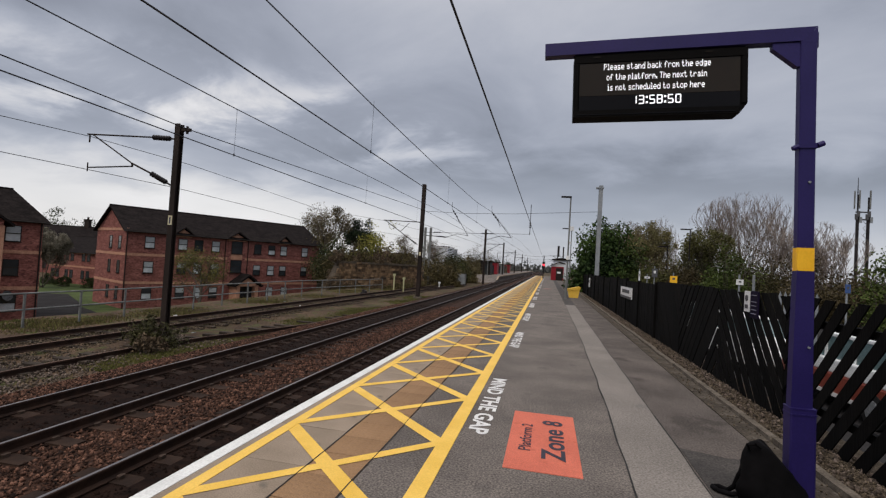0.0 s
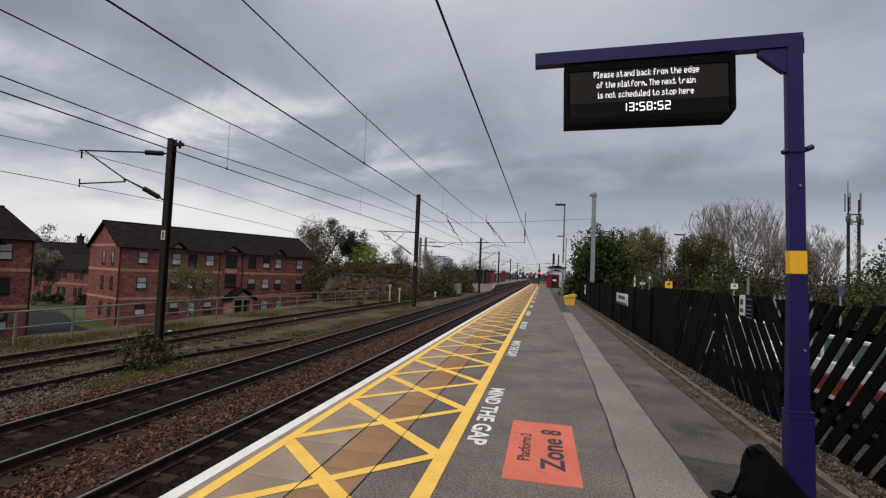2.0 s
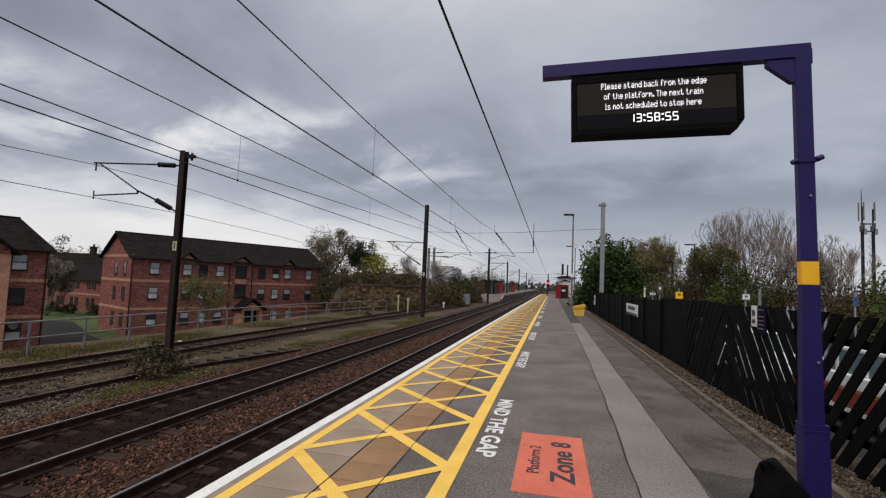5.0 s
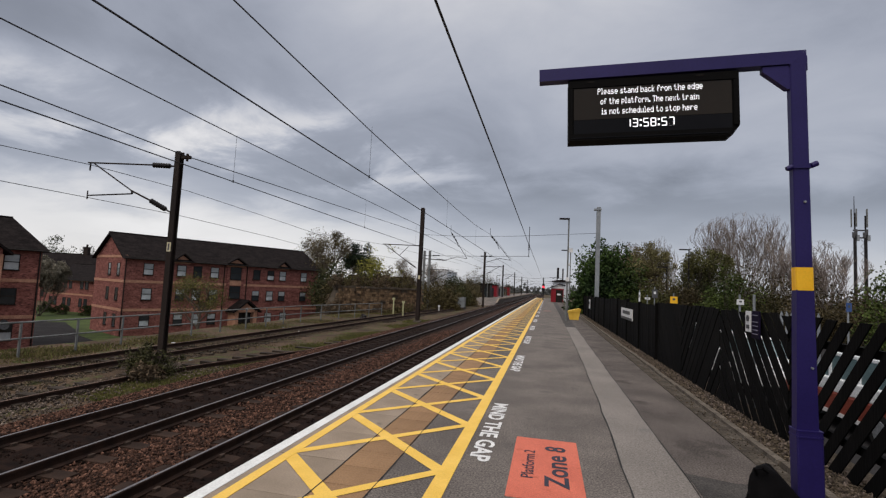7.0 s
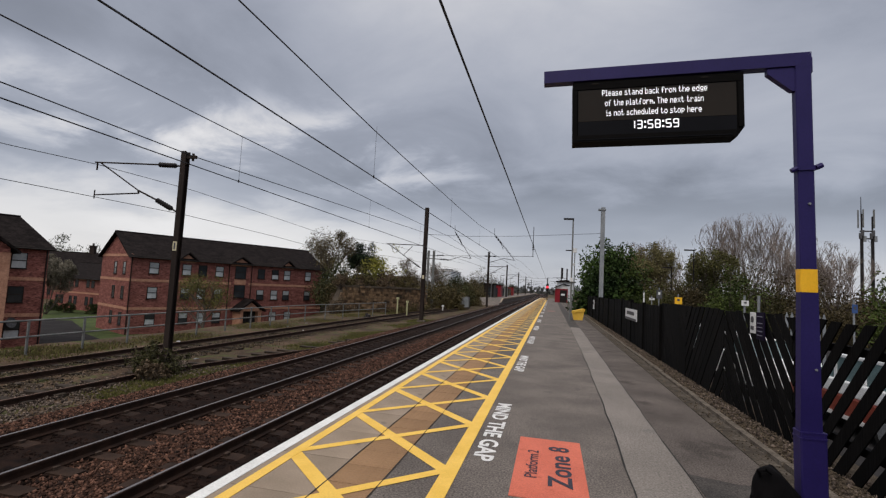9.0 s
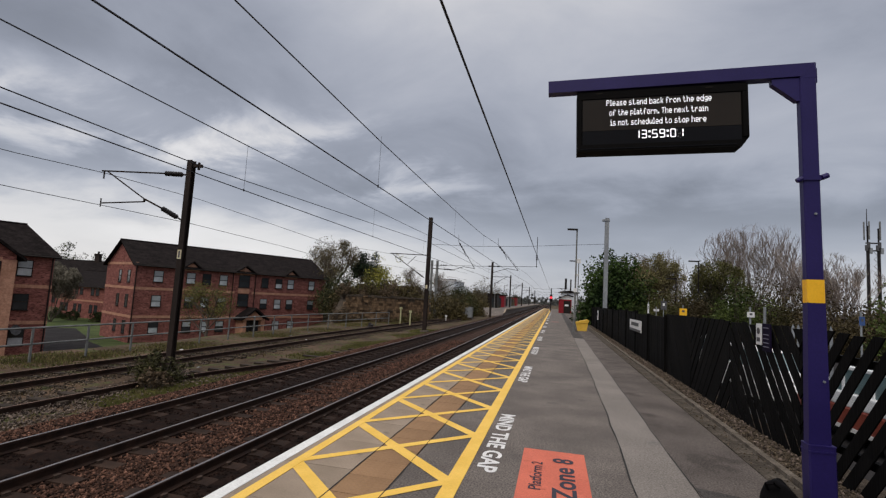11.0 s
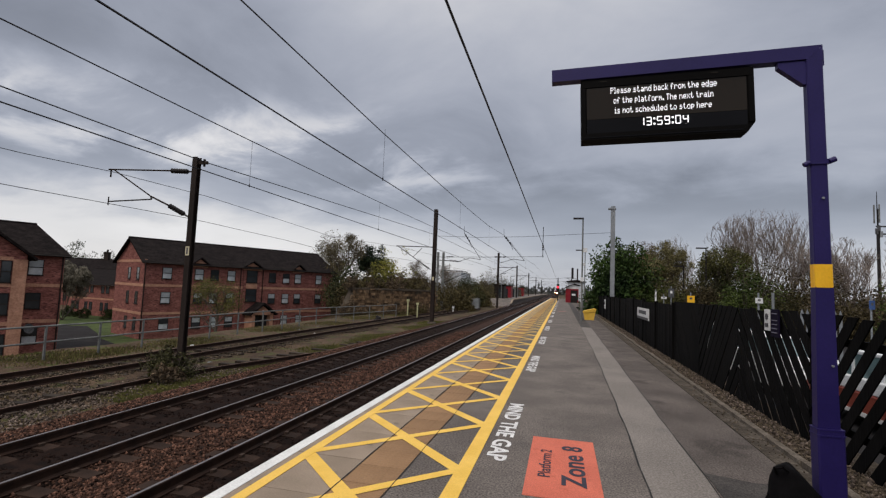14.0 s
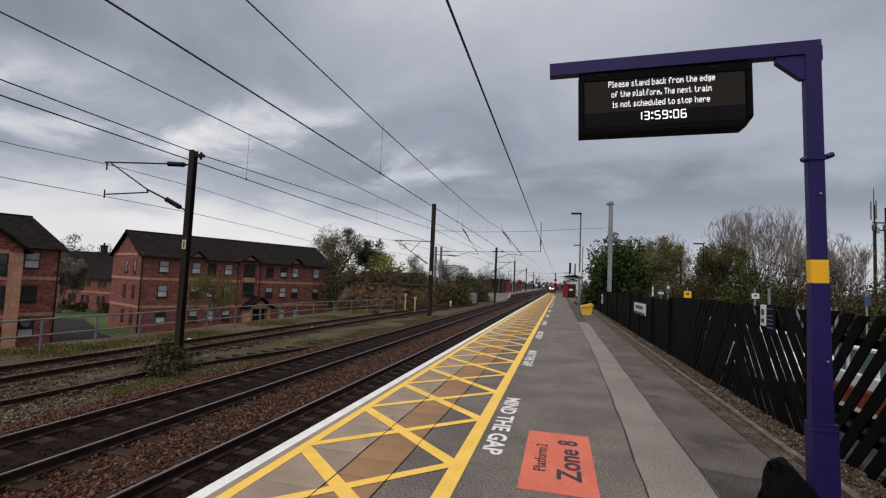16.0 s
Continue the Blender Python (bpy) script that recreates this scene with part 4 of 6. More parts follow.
    part("lettering_bar", Geo().box(-0.028, -0.019, 0.45, 2.15, 0.20, 0.33), M_BARS, s, "grey lettering bar")
    part("lower_band", Geo().box(-0.027, -0.019, 0.0, 2.6, 0.0, 0.09), M_BARS, s, "dark lower band")
    for y in (38.6, 47.2):
        s = thing("small_notice", "small white notice board fixed to the fence", "sign", "fence notices", m=pose(5.84, y, 0.72))
        part("board", Geo().box(-0.015, 0.015, 0, 0.85, 0, 0.65, chamfer=0.005), M_SIGNWHITE, s)
        part("lettering_bar", Geo().box(-0.024, -0.014, 0.15, 0.7, 0.3, 0.5), M_BARS, s)
    # notices standing above the fence near the car park
    s = thing("parking_notice", "tall white notice beside a dark purple notice on poles", "sign", m=pose(5.92, 10.35, 0))
    part("white_notice", Geo().box(-0.02, 0.0, 0.25, 0.45, 1.34, 1.66, chamfer=0.004), M_SIGNWHITE, s, "narrow white notice")
    part("purple_notice", Geo().box(-0.02, 0.0, -0.07, 0.22, 1.26, 1.67, chamfer=0.004), M_NOTICE, s, "dark purple notice")
    part("symbol", Geo().tube((-0.03, 0.35, 1.55), (-0.021, 0.35, 1.55), 0.05, n=14), M_BARS, s)
    part("symbol", Geo().box(-0.03, -0.021, 0.30, 0.40, 1.39, 1.45), M_BARS, s)
    for i, z in enumerate((1.57, 1.47, 1.41, 1.35, 1.29)):
        part("lettering_bar", Geo().box(-0.029, -0.021, -0.02, 0.17, z + 0.03, z + 0.042), M_BARS_PALE, s, "pale lettering bar")
    part("pole", Geo().tube((0.07, 0.36, -0.6), (0.07, 0.36, 1.92), 0.02, n=8), M_GALV, s)


M_STAKE = mat("weathered_timber", (0.12, 0.06, 0.022), (0.20, 0.105, 0.04), 5, 0.85, 0.4, 30, stretch=(1, 1, 0.2))
M_BARS_PALE = mat("pale_lettering", (0.16, 0.15, 0.2), (0.2, 0.19, 0.25), 6, 0.6, 0.0)
fence()


# ---- overhead line ----
def tapered_mast(name, x, y, z0, z1, material, label, w=0.24, d=0.24):
    """A broad-flange steel mast."""
    t = thing(name, label, "overhead line mast", "overhead line masts", m=pose(x, y, 0))
    a, b, f = w / 2, d / 2, 0.018
    prof = [(-a, -b), (a, -b), (a, -b + f), (0.012, -b + f), (0.012, b - f), (a, b - f), (a, b), (-a, b), (-a, b - f), (-0.012, b - f), (-0.012, -b + f), (-a, -b + f)]
    part("mast", Geo().prism(prof, "z", z0, z1), material, t)
    part("base_plate", Geo().box(-0.3, 0.3, -0.3, 0.3, z0 - 0.15, z0 + 0.12, chamfer=0.04), M_KERB, t)
    return t


def insulator(g, p, q, n=7, r=0.092):
    p, q = Vector(p), Vector(q)
    g.tube(p, q, 0.028, n=8)
    for i in range(n):
        c = p.lerp(q, (i + 0.5) / n)
        d = (q - p).normalized() * (q - p).length * 0.28 / n
        g.tube(c - d, c + d, r, r * 0.7, n=10)


def overhead():
    mA = tapered_mast("line_mast", -9.2, 15.8, -1.25, 5.82, M_MAST, "dark brown steel overhead line mast with a cantilever", 0.19, 0.2)
    part("number_plate", Geo().box(-0.07, 0.07, -0.12, -0.101, 2.50, 2.80), M_PLATE, mA, "cream plate")
    part("plate_bar", Geo().box(-0.03, 0.03, -0.125, -0.1195, 2.54, 2.76), M_BARS, mA)
    part("top_bracket", Geo().box(0.1, 0.42, -0.05, 0.05, 5.58, 5.68).tube((0.3, 0, 5.5), (0.3, 0, 5.75), 0.04), M_MAST, mA)
    g = Geo().tube((-3.65, 0, 5.48), (-0.95, 0, 5.38), 0.027).tube((-3.4, 0, 5.45), (-1.75, 0, 4.5), 0.024).tube((-1.75, 0, 4.5), (-0.93, 0, 4.16), 0.03)
    g.tube((-3.55, 0, 4.33), (-1.72, 0, 4.40), 0.024).tube((-1.72, 0, 4.4), (-1.75, 0, 4.5), 0.03)
    g.tube((-3.55, 0, 5.45), (-3.55, 0, 5.2), 0.025).tube((-3.55, 0, 4.5), (-3.55, 0, 4.2), 0.02)
    part("cantilever", g, M_MAST, mA, "thin cantilever arm")
    for p, q, e in (((-0.98, 0, 5.38), (-0.3, 0, 5.34), (-0.1, 0, 5.33)), ((-0.95, 0, 4.17), (-0.33, 0, 3.88), (-0.09, 0, 3.76))):
        g = Geo()
        insulator(g, p, q)
        g.tube(q, e, 0.03)
        part("insulator", g, M_INSUL, mA, "brown ribbed insulator")
    mB = tapered_mast("line_mast", -7.64, 41.55, -1.25, 8.3, M_MAST, "tall dark brown steel overhead line mast", 0.3, 0.3)
    part("number_plate", Geo().box(-0.08, 0.08, -0.17, -0.152, 2.3, 2.6), M_PLATE, mB)
    g = Geo().tube((-3.4, 0, 5.15), (-0.2, 0, 5.1), 0.035).tube((-3.2, 0, 5.1), (-0.3, 0, 3.2), 0.03).tube((-1.9, 0, 4.2), (-1.1, 0, 5.0), 0.025)
    insulator(g, (-1.0, 0, 3.65), (-0.4, 0, 3.27), 4, 0.08)
    part("cantilever", g, M_MAST, mB)
    mG = tapered_mast("platform_mast", 6.55, 41.55, -1.0, 8.55, M_GALV, "grey galvanised steel mast behind the fence", 0.3, 0.3)
    part("cap", Geo().box(-0.35, 0.2, -0.2, 0.2, 8.3, 8.42), M_GALV, mG)
    h = thing("headspan", "thin cross-span wires with insulators over the tracks", "overhead line", m=pose(0, 41.55, 0))
    part("span_wire", Geo().path([(-7.5, 0, 6.05), (-4, 0, 5.98), (0, 0, 6.1), (6.4, 0, 6.5)], 0.014, 5), M_WIRE, h)
    part("registration_wire", Geo().path([(-7.5, 0, 4.28), (-3, 0, 4.38), (1.35, 0, 4.52)], 0.016, 5), M_WIRE, h)
    for (xa, za), (xb, zb) in (((-5.15, 6.33), (-3.69, 4.15)), ((-1.85, 6.15), (-0.15, 4.15))):
        g = Geo()
        g.tube((xa, 0, za), (xb, 0, zb), 0.022, n=6)
        p, q = Vector((xa, 0, za)), Vector((xb, 0, zb))
        insulator(g, p.lerp(q, 0.05), p.lerp(q, 0.35), 3, 0.07)
        g.tube(p.lerp(q, 0.3), p.lerp(q, 0.3) + Vector((0.25, 0, -0.55)), 0.02)
        g.path([q, q + Vector((-0.9, 0, 0.12)), q + Vector((-2.0, 0, -0.25))], 0.02)
        g.tube(p, p + Vector((-0.02, 0, 0.55)), 0.015)
        part("registration_arm", g, M_INSUL, h)
    g = Geo().tube((1.28, 0, 4.45), (1.28, 0, 6.9), 0.025)
    insulator(g, (1.28, 0, 5.0), (1.28, 0, 5.5), 3, 0.08)
    part("insulator", g, M_INSUL, h)
    for xa, xb, z in ((-2.6, -1.6, 4.40), (-6.6, -6.0, 4.31)):
        g = Geo()
        insulator(g, (xa, 0, z), (xb, 0, z + 0.02), 3, 0.06)
        part("insulator", g, M_INSUL, h)

    def wire(label, pts, r=0.013):
        w = tagged(part("overhead_wire", Geo().path(pts, r, 5), M_WIRE), label, "overhead wire", "overhead wires")
        return w
    contact, carrier = "thin dark overhead contact wire", "thin dark overhead carrier wire"
    # (x, contact height, carrier height) over each line
    for x, zc, zk in ((-1.71, 4.5, 5.8), (-5.62, 4.37, 5.62)):
        wire(contact, [(x, -25, zc), (x, 41.5, zc), (x + 0.3, 80, zc), (x, 120, zc), (x, 700, zc)])
        low = 0.0 if x < -3 else 0.16
        wire(carrier, [(x, -25, zk + 0.1), (x, 5, zk + 0.02), (x, 13.6, zk - low * 0.8), (x, 20, zk + 0.02 - low * 1.1), (x, 26, zk + 0.06 - low * 1.3), (x, 32, zk + 0.12 - low * 1.3), (x, 41.5, zk + 0.3), (x, 60, zk - 0.2), (x, 80, zk + 0.2), (x, 120, zk + 0.2), (x, 700, zk)])
        for y in (13.75, 23.5, 32.5, 52, 64):
            dr = tagged(part("dropper", Geo().tube((x, y, zc), (x, y, zk + 0.02), 0.004, n=4), M_WIRE), "thin dropper between overhead wires", "overhead wire", "droppers")
            part("clip", Geo().tube((x, y, zc - 0.03), (x, y, zc + 0.04), 0.018, n=6), M_INSUL, dr)
    wire("dark overhead feeder wire over the platform", [(1.27, -25, 5.65), (1.25, 8.9, 5.6), (1.25, 18.7, 5.6), (1.27, 41.5, 5.45), (1.3, 90, 5.3), (1.0, 400, 5.3)], 0.02)
    wire("dark earth wire along the mast tops", [(-8.9, -25, 5.92), (-8.9, 15.8, 5.66), (-7.6, 41.5, 6.14), (-7.3, 78, 5.8), (-7.3, 300, 5.8)], 0.016)
    wire("thin siding carrier wire", [(-12.3, -25, 4.6), (-12.3, 12.6, 5.15), (-12.3, 15.4, 5.30), (-12.3, 20, 5.33), (-12.3, 25, 5.15), (-11.9, 31, 4.8), (-11.0, 41.5, 5.1), (-9.5, 70, 5.1)], 0.011)
    wire("thin siding contact wire", [(-12.3, -25, 4.1), (-12.3, 12.7, 4.16), (-12.3, 15.4, 4.19), (-12.3, 19.5, 4.22), (-12.3, 26.5, 4.06), (-11.9, 31.5, 3.78), (-11.0, 41.5, 4.1), (-9.5, 70, 4.2)], 0.011)
    # masts further along both sides
    for x, y, top in ((-7.0, 78.6, 7.5), (-7.6, 118, 7.5), (-7.6, 160, 7.3), (-7.6, 205, 7.3), (-7.6, 260, 7.3), (6.2, 118, 7.2), (5.8, 165, 7.2)):
        m = tapered_mast("line_mast", x, y, -1.25, top, M_MAST, "distant dark steel overhead line mast", 0.3, 0.3)
        sx = 1 if x < 0 else -1
        g = Geo().tube((0, 0, top - 2.3), (sx * 3.0, 0, top - 2.2), 0.04).tube((0, 0, top - 3.6), (sx * 2.4, 0, top - 2.2), 0.035)
        part("cantilever", g, M_MAST, m)
        if y > 100 and x < 0:
            hs = tagged(part("far_headspan", Geo().path([(x, y, 5.0), (0, y, 4.6), (5.6, y, 5.2)], 0.03, 4), M_WIRE), "far cross-span wire over the tracks", "overhead line", "far cross-spans")
    m = thing("twin_mast", "pair of grey steel posts with insulated arms", "overhead line mast", m=pose(-12.3, 62.3, 0))
    for dx in (-0.35, 0.35):
        part("mast", Geo().box(dx - 0.13, dx + 0.13, -0.13, 0.13, -1.5, 6.2), M_GALV_DK, m)
    g = Geo().tube((-0.6, 0, 5.2), (2.6, 0, 5.1), 0.05).tube((0.3, 0, 3.9), (3.4, 0, 3.85), 0.04).tube((0.3, 0, 2.2), (3.6, 0, 3.8), 0.04)
    insulator(g, (2.0, 0, 3.87), (3.0, 0, 3.85), 3, 0.1)
    insulator(g, (1.2, 0, 5.14), (2.2, 0, 5.1), 3, 0.1)
    part("cantilever", g, M_INSUL, m)


overhead()


# ---- brick apartment blocks ----
def window(parent, m, w=0.95, h=1.15, pale_panes=0, rnd=None):
    """A two-light window; local x across, z up, facing -y."""
    win = part("window", Geo().ring(w + 0.1, h + 0.1, 0.05, -0.05, 0.06), M_FRAME_DK, parent, "dark timber window frame", m=m)
    part("glazing_bar", Geo().box(-w / 2, w / 2, -0.045, 0.03, -0.035, 0.035), M_FRAME_DK, win)
    part("sill", Geo().box(-w / 2 - 0.1, w / 2 + 0.1, -0.10, 0.02, -h / 2 - 0.1, -h / 2 - 0.052), M_FRAME_DK, win)
    # bits choose pale panes: a curtain behind, or reflected sky put into the colour
    part("pane", Geo().box(-w / 2, w / 2, -0.025, -0.012, 0.035, h / 2), M_CURTAIN_SKY if pale_panes & 1 else M_PANE, win)
    part("pane", Geo().box(-w / 2, w / 2, -0.025, -0.012, -h / 2, -0.035), M_CURTAIN_SKY if pale_panes & 2 else M_PANE, win)
    return win


def gable_roof(parent, L, W, eave, rise, over=0.35, hip_left=0.0, hip_right=0.0):
    """A tiled roof with ridge along x; hips shorten the ridge at an end."""
    t = 0.16
    y0, y1, yc = -over, W + over, W / 2
    x0, x1 = -over, L + over
    a, b = x0 + hip_left, x1 - hip_right
    drop = 0.06
    pts = [(x0, y0, eave - drop), (x1, y0, eave - drop), (x1, y1, eave - drop), (x0, y1, eave - drop), (a, yc, eave + rise), (b, yc, eave + rise)]
    low = [(x, y, z - t) for x, y, z in pts]
    g = Geo()
    fs = [(0, 1, 5, 4), (2, 3, 4, 5)] + ([(1, 2, 5)] if hip_right else []) + ([(3, 0, 4)] if hip_left else [])
    g.add(pts + low, fs + [tuple(6 + i for i in reversed(f)) for f in fs] + [(0, 6, 7, 1), (2, 8, 9, 3)] + ([(1, 7, 8, 2)] if hip_right else [(1, 7, 11, 5), (5, 11, 8, 2)]) + ([(3, 9, 6, 0)] if hip_left else [(3, 9, 10, 4), (4, 10, 6, 0)]))
    r = part("roof", g, M_ROOF, parent, "dark tiled roof")
    part("ridge", Geo().tube((a, yc, eave + rise), (b, yc, eave + rise), 0.09, n=8), M_ROOF, r)
    gt = Geo().tube((x0, y0 - 0.05, eave - 0.16), (x1, y0 - 0.05, eave - 0.16), 0.06, n=6)
    part("gutter", gt, M_FRAME_DK, r)
    return r


def gablet(parent, x, eave, w=1.7):
    """A small pediment over a window at the eaves."""
    h = 0.62
    g = Geo().prism([(x - w / 2, eave - 0.35), (x + w / 2, eave - 0.35), (x + w / 2, eave - 0.1), (x, eave + h - 0.12), (x - w / 2, eave - 0.1)], "y", -0.12, 0.6)
    d = part("gablet", g, M_BUFF, parent, "small buff brick gablet")
    r = Geo().prism([(x - w / 2 - 0.22, eave - 0.22), (x, eave + h), (x + w / 2 + 0.22, eave - 0.22), (x + w / 2 + 0.22, eave - 0.08), (x, eave + h + 0.15), (x - w / 2 - 0.22, eave - 0.08)], "y", -0.42, 1.2)
    part("gablet_roof", r, M_ROOF, d, "small tiled roof")


def block_one():
    m = Matrix(((0.43, -0.903, 0, -37.72), (0.903, 0.43, 0, 42.27), (0, 0, 1, -4.65), (0, 0, 0, 1)))
    t = thing("apartment_building", "three-storey red brick apartment block with dark tiled roof", "building", "brick apartment blocks", m=m)
    L, W, E = 23.3, 8.0, 7.85
    wall = Geo().prism([(0, 0), (W, 0), (W, E), (W / 2, E + 2.33), (0, E)], "x", 0, L)
    part("wall", wall, M_BRICK, t, "red brick wall")
    for z in (2.48, 5.30):
        part("brick_band", Geo().box(-0.03, L + 0.03, -0.03, W + 0.03, z, z + 0.26), M_BUFF, t, "buff brick band")
    part("brick_band", Geo().box(-0.03, 0.2, -0.03, W + 0.03, E - 0.1, E + 0.16), M_BUFF, t, "buff brick band")
    gable_roof(t, L, W, E, 2.52)
    rnd = random.Random(21)
    top = [2.15, 5.4, 7.1, 9.0, 14.2, 16.1, 17.8, 21.0]
    for zc, cols in ((6.72, top), (4.2, top), (1.55, [2.15, 5.4, 7.3, 9.0, 14.2, 16.1, 18.2])):
        for s in cols:
            window(t, pose(s, 0, zc), 0.84, 1.08, pale_panes=rnd.choice([1, 3, 2, 3, 1, 0]))
    for zc in (6.75, 4.55):
        window(t, pose(11.5, -0.06, zc), 1.25, 1.35)
    part("stair_bay", Geo().box(10.45, 12.55, -0.06, 0.2, 3.8, E), M_BRICK, t)
    part("spandrel", Geo().box(10.8, 12.2, -0.10, -0.03, 5.35, 5.95), M_BUFF, t, "buff brick panel")
    for s in (5.4, 11.5, 17.8):
        gablet(t, s, E, 2.3 if s == 11.5 else 1.7)
    for s in (0.06, 10.1, 12.9):
        part("downpipe", Geo().tube((s, -0.09, 0), (s, -0.09, E - 0.15), 0.05, n=6), M_FRAME_DK, t)
    # porch
    p = part("porch", Geo().box(10.2, 10.6, -1.6, 0, 0, 2.5).box(12.5, 12.9, -1.6, 0, 0, 2.5)
             .prism([(10.2, 2.35), (12.9, 2.35), (11.55, 3.35)], "y", -1.6, 0), M_BUFF, t, "buff brick entrance porch", m=pose(0.75, 0, 0))
    part("porch_roof", Geo().prism([(9.85, 2.3), (11.55, 3.55), (13.25, 2.3), (13.25, 2.5), (11.55, 3.78), (9.85, 2.5)], "y", -1.95, 0), M_ROOF, p)
    part("door", Geo().box(10.6, 12.5, -0.9, -0.82, 0, 2.35), M_PANE, p, "dark glazed entrance door")
    part("door_frame", Geo().box(11.5, 11.6, -0.97, -0.9, 0, 2.35).box(10.6, 12.5, -0.97, -0.9, 1.05, 1.13).box(10.6, 12.5, -0.97, -0.9, 2.1, 2.18), M_FRAME_DK, p)
    part("porch_lamp", Geo().tube((11.55, -1.68, 2.72), (11.55, -1.6, 2.72), 0.16, n=10), M_SIGNWHITE, p, "white round lamp")
    for zc in (6.6, 4.15, 1.55):
        for y in (1.5, 3.9):
            window(t, Matrix.Translation((0, y, zc)) @ pose(0, 0, 0, 0, 0, -90), 0.62, 1.15, 0)


def block_two():
    m = Matrix(((0.43, -0.903, 0, -35.65), (0.903, 0.43, 0, 32.56), (0, 0, 1, -4.65), (0, 0, 0, 1)))
    t = thing("apartment_building", "red brick apartment block with a projecting buff-cornered bay", "building", "brick apartment blocks", m=m)
    L, W, E = 16.0, 6.6, 7.8
    part("wall", Geo().box(-L, 0, 0, W, 0, E), M_BRICK, t, "red brick wall")
    for z in (2.46, 5.20):
        part("brick_band", Geo().box(-L - 0.03, 0.03, -0.03, W + 0.03, z, z + 0.26), M_BUFF, t, "buff brick band")
    r = new("roof_frame")
    r.parent, r.matrix_basis = t, pose(-L, 0, 0)
    gable_roof(r, L, W, E, 2.45, hip_right=1.7)
    rnd = random.Random(5)
    for i, zc in enumerate((6.70, 4.15, 1.5)):
        window(t, pose(-1.75, 0, zc), 0.84, 1.12, pale_panes=(3, 0, 2)[i])
    part("downpipe", Geo().tube((-0.12, -0.09, 0), (-0.12, -0.09, E - 0.15), 0.05, n=6), M_FRAME_DK, t)
    dish = Geo()
    for k, (r, d) in enumerate(((0.02, 0.0), (0.2, 0.02), (0.38, 0.09))):
        dish.v += [(r * math.cos(a * math.pi / 8), -d, r * math.sin(a * math.pi / 8)) for a in range(16)]
    dish.f = [(k * 16 + a, k * 16 + (a + 1) % 16, (k + 1) * 16 + (a + 1) % 16, (k + 1) * 16 + a) for k in range(2) for a in range(16)] + [tuple(range(16))]
    ds = part("satellite_dish", dish, M_BARS, t, "grey satellite dish", m=pose(-1.9, -0.35, 2.05, -15, 0, 25))
    part("bracket", Geo().tube((0, 0, 0), (0.05, 0.4, -0.15), 0.025, n=6).tube((0, 0, -0.3), (0, -0.45, -0.05), 0.012, n=5), M_GALV_DK, ds)
    # projecting bay
    b = part("bay", Geo().box(-10.5, -3.75, -1.9, 0, 0, E - 0.2).prism([(-10.5, E - 0.2), (-3.75, E - 0.2), (-7.1, E + 2.3)], "y", -1.9, 0.4), M_BRICK, t, "projecting red brick bay", m=pose(1.1, 0, 0))
    part("bay_roof", Geo().prism([(-11.0, E - 0.65), (-7.1, E + 2.35), (-3.25, E - 0.65), (-3.25, E - 0.45), (-7.1, E + 2.6), (-11.0, E - 0.45)], "y", -2.4, 3.6), M_ROOF, b)
    part("corner_brick", Geo().box(-4.5, -3.70, -1.95, 0.0, 0, E - 0.6), M_BUFF, b, "buff brick corner")
    for z in (2.46, 5.20, 7.1):
        part("brick_band", Geo().box(-10.53, -4.5, -1.93, -0.03, z, z + 0.26), M_BUFF, b, "buff brick band")
    for zc in (6.3, 4.0, 1.1):
        window(t, pose(-3.75, -1.9, zc), 0.5, 1.45)
        window(t, pose(-6.3, -1.9, zc), 0.9, 1.2, 1)


def far_block(x, y, rz, L, W, E, rise, wins, label, base=-4.65, chimney=False):
    t = thing("apartment_building", label, "building", "brick apartment blocks", m=pose(x, y, base, 0, 0, rz))
    part("wall", Geo().prism([(0, 0), (W, 0), (W, E), (W / 2, E + rise - 0.15), (0, E)], "x", 0, L), M_BRICK, t)
    part("brick_band", Geo().box(-0.03, L + 0.03, -0.03, W, 2.5, 2.72), M_BUFF, t)
    part("brick_band", Geo().box(-0.03, L + 0.03, -0.03, W, E - 0.3, E - 0.12), M_BUFF, t)
    roof = gable_roof(t, L, W, E, rise)
    for s in wins:
        for zc in (1.5, 4.1):
            if zc < E - 0.7:
                window(t, pose(s, 0, zc), 0.6, 1.1, 0)
    if chimney:
        part("chimney", Geo().box(L * 0.55, L * 0.55 + 0.9, W / 2 - 0.4, W / 2 + 0.4, E + rise - 0.5, E + rise + 1.3)
             .box(L * 0.55 - 0.1, L * 0.55 + 1.0, W / 2 - 0.5, W / 2 + 0.5, E + rise + 1.3, E + rise + 1.5)
             .tube((L * 0.55 + 0.45, W / 2, E + rise + 1.5), (L * 0.55 + 0.45, W / 2, E + rise + 2.0), 0.16), M_MAST, roof)


block_one()
block_two()
far_block(-71.2, 62.0, -8.6, 13.5, 7.5, 4.85, 2.3, [0.9, 2.0, 4.0, 5.1, 7.6, 8.7], "two-storey brick block far behind the lawn")
far_block(-97.0, 76.0, 10, 18, 9, 6.2, 3.1, [2, 6, 10], "old brick house with a tall chimney far behind", chimney=True)
far_block(-31, 80, 10, 11, 9, 4.2, 2.6, [3, 8], "old house with dark roof behind the trees", base=-3.8)


# ---- embankment, wall, railing ----
scrub = []


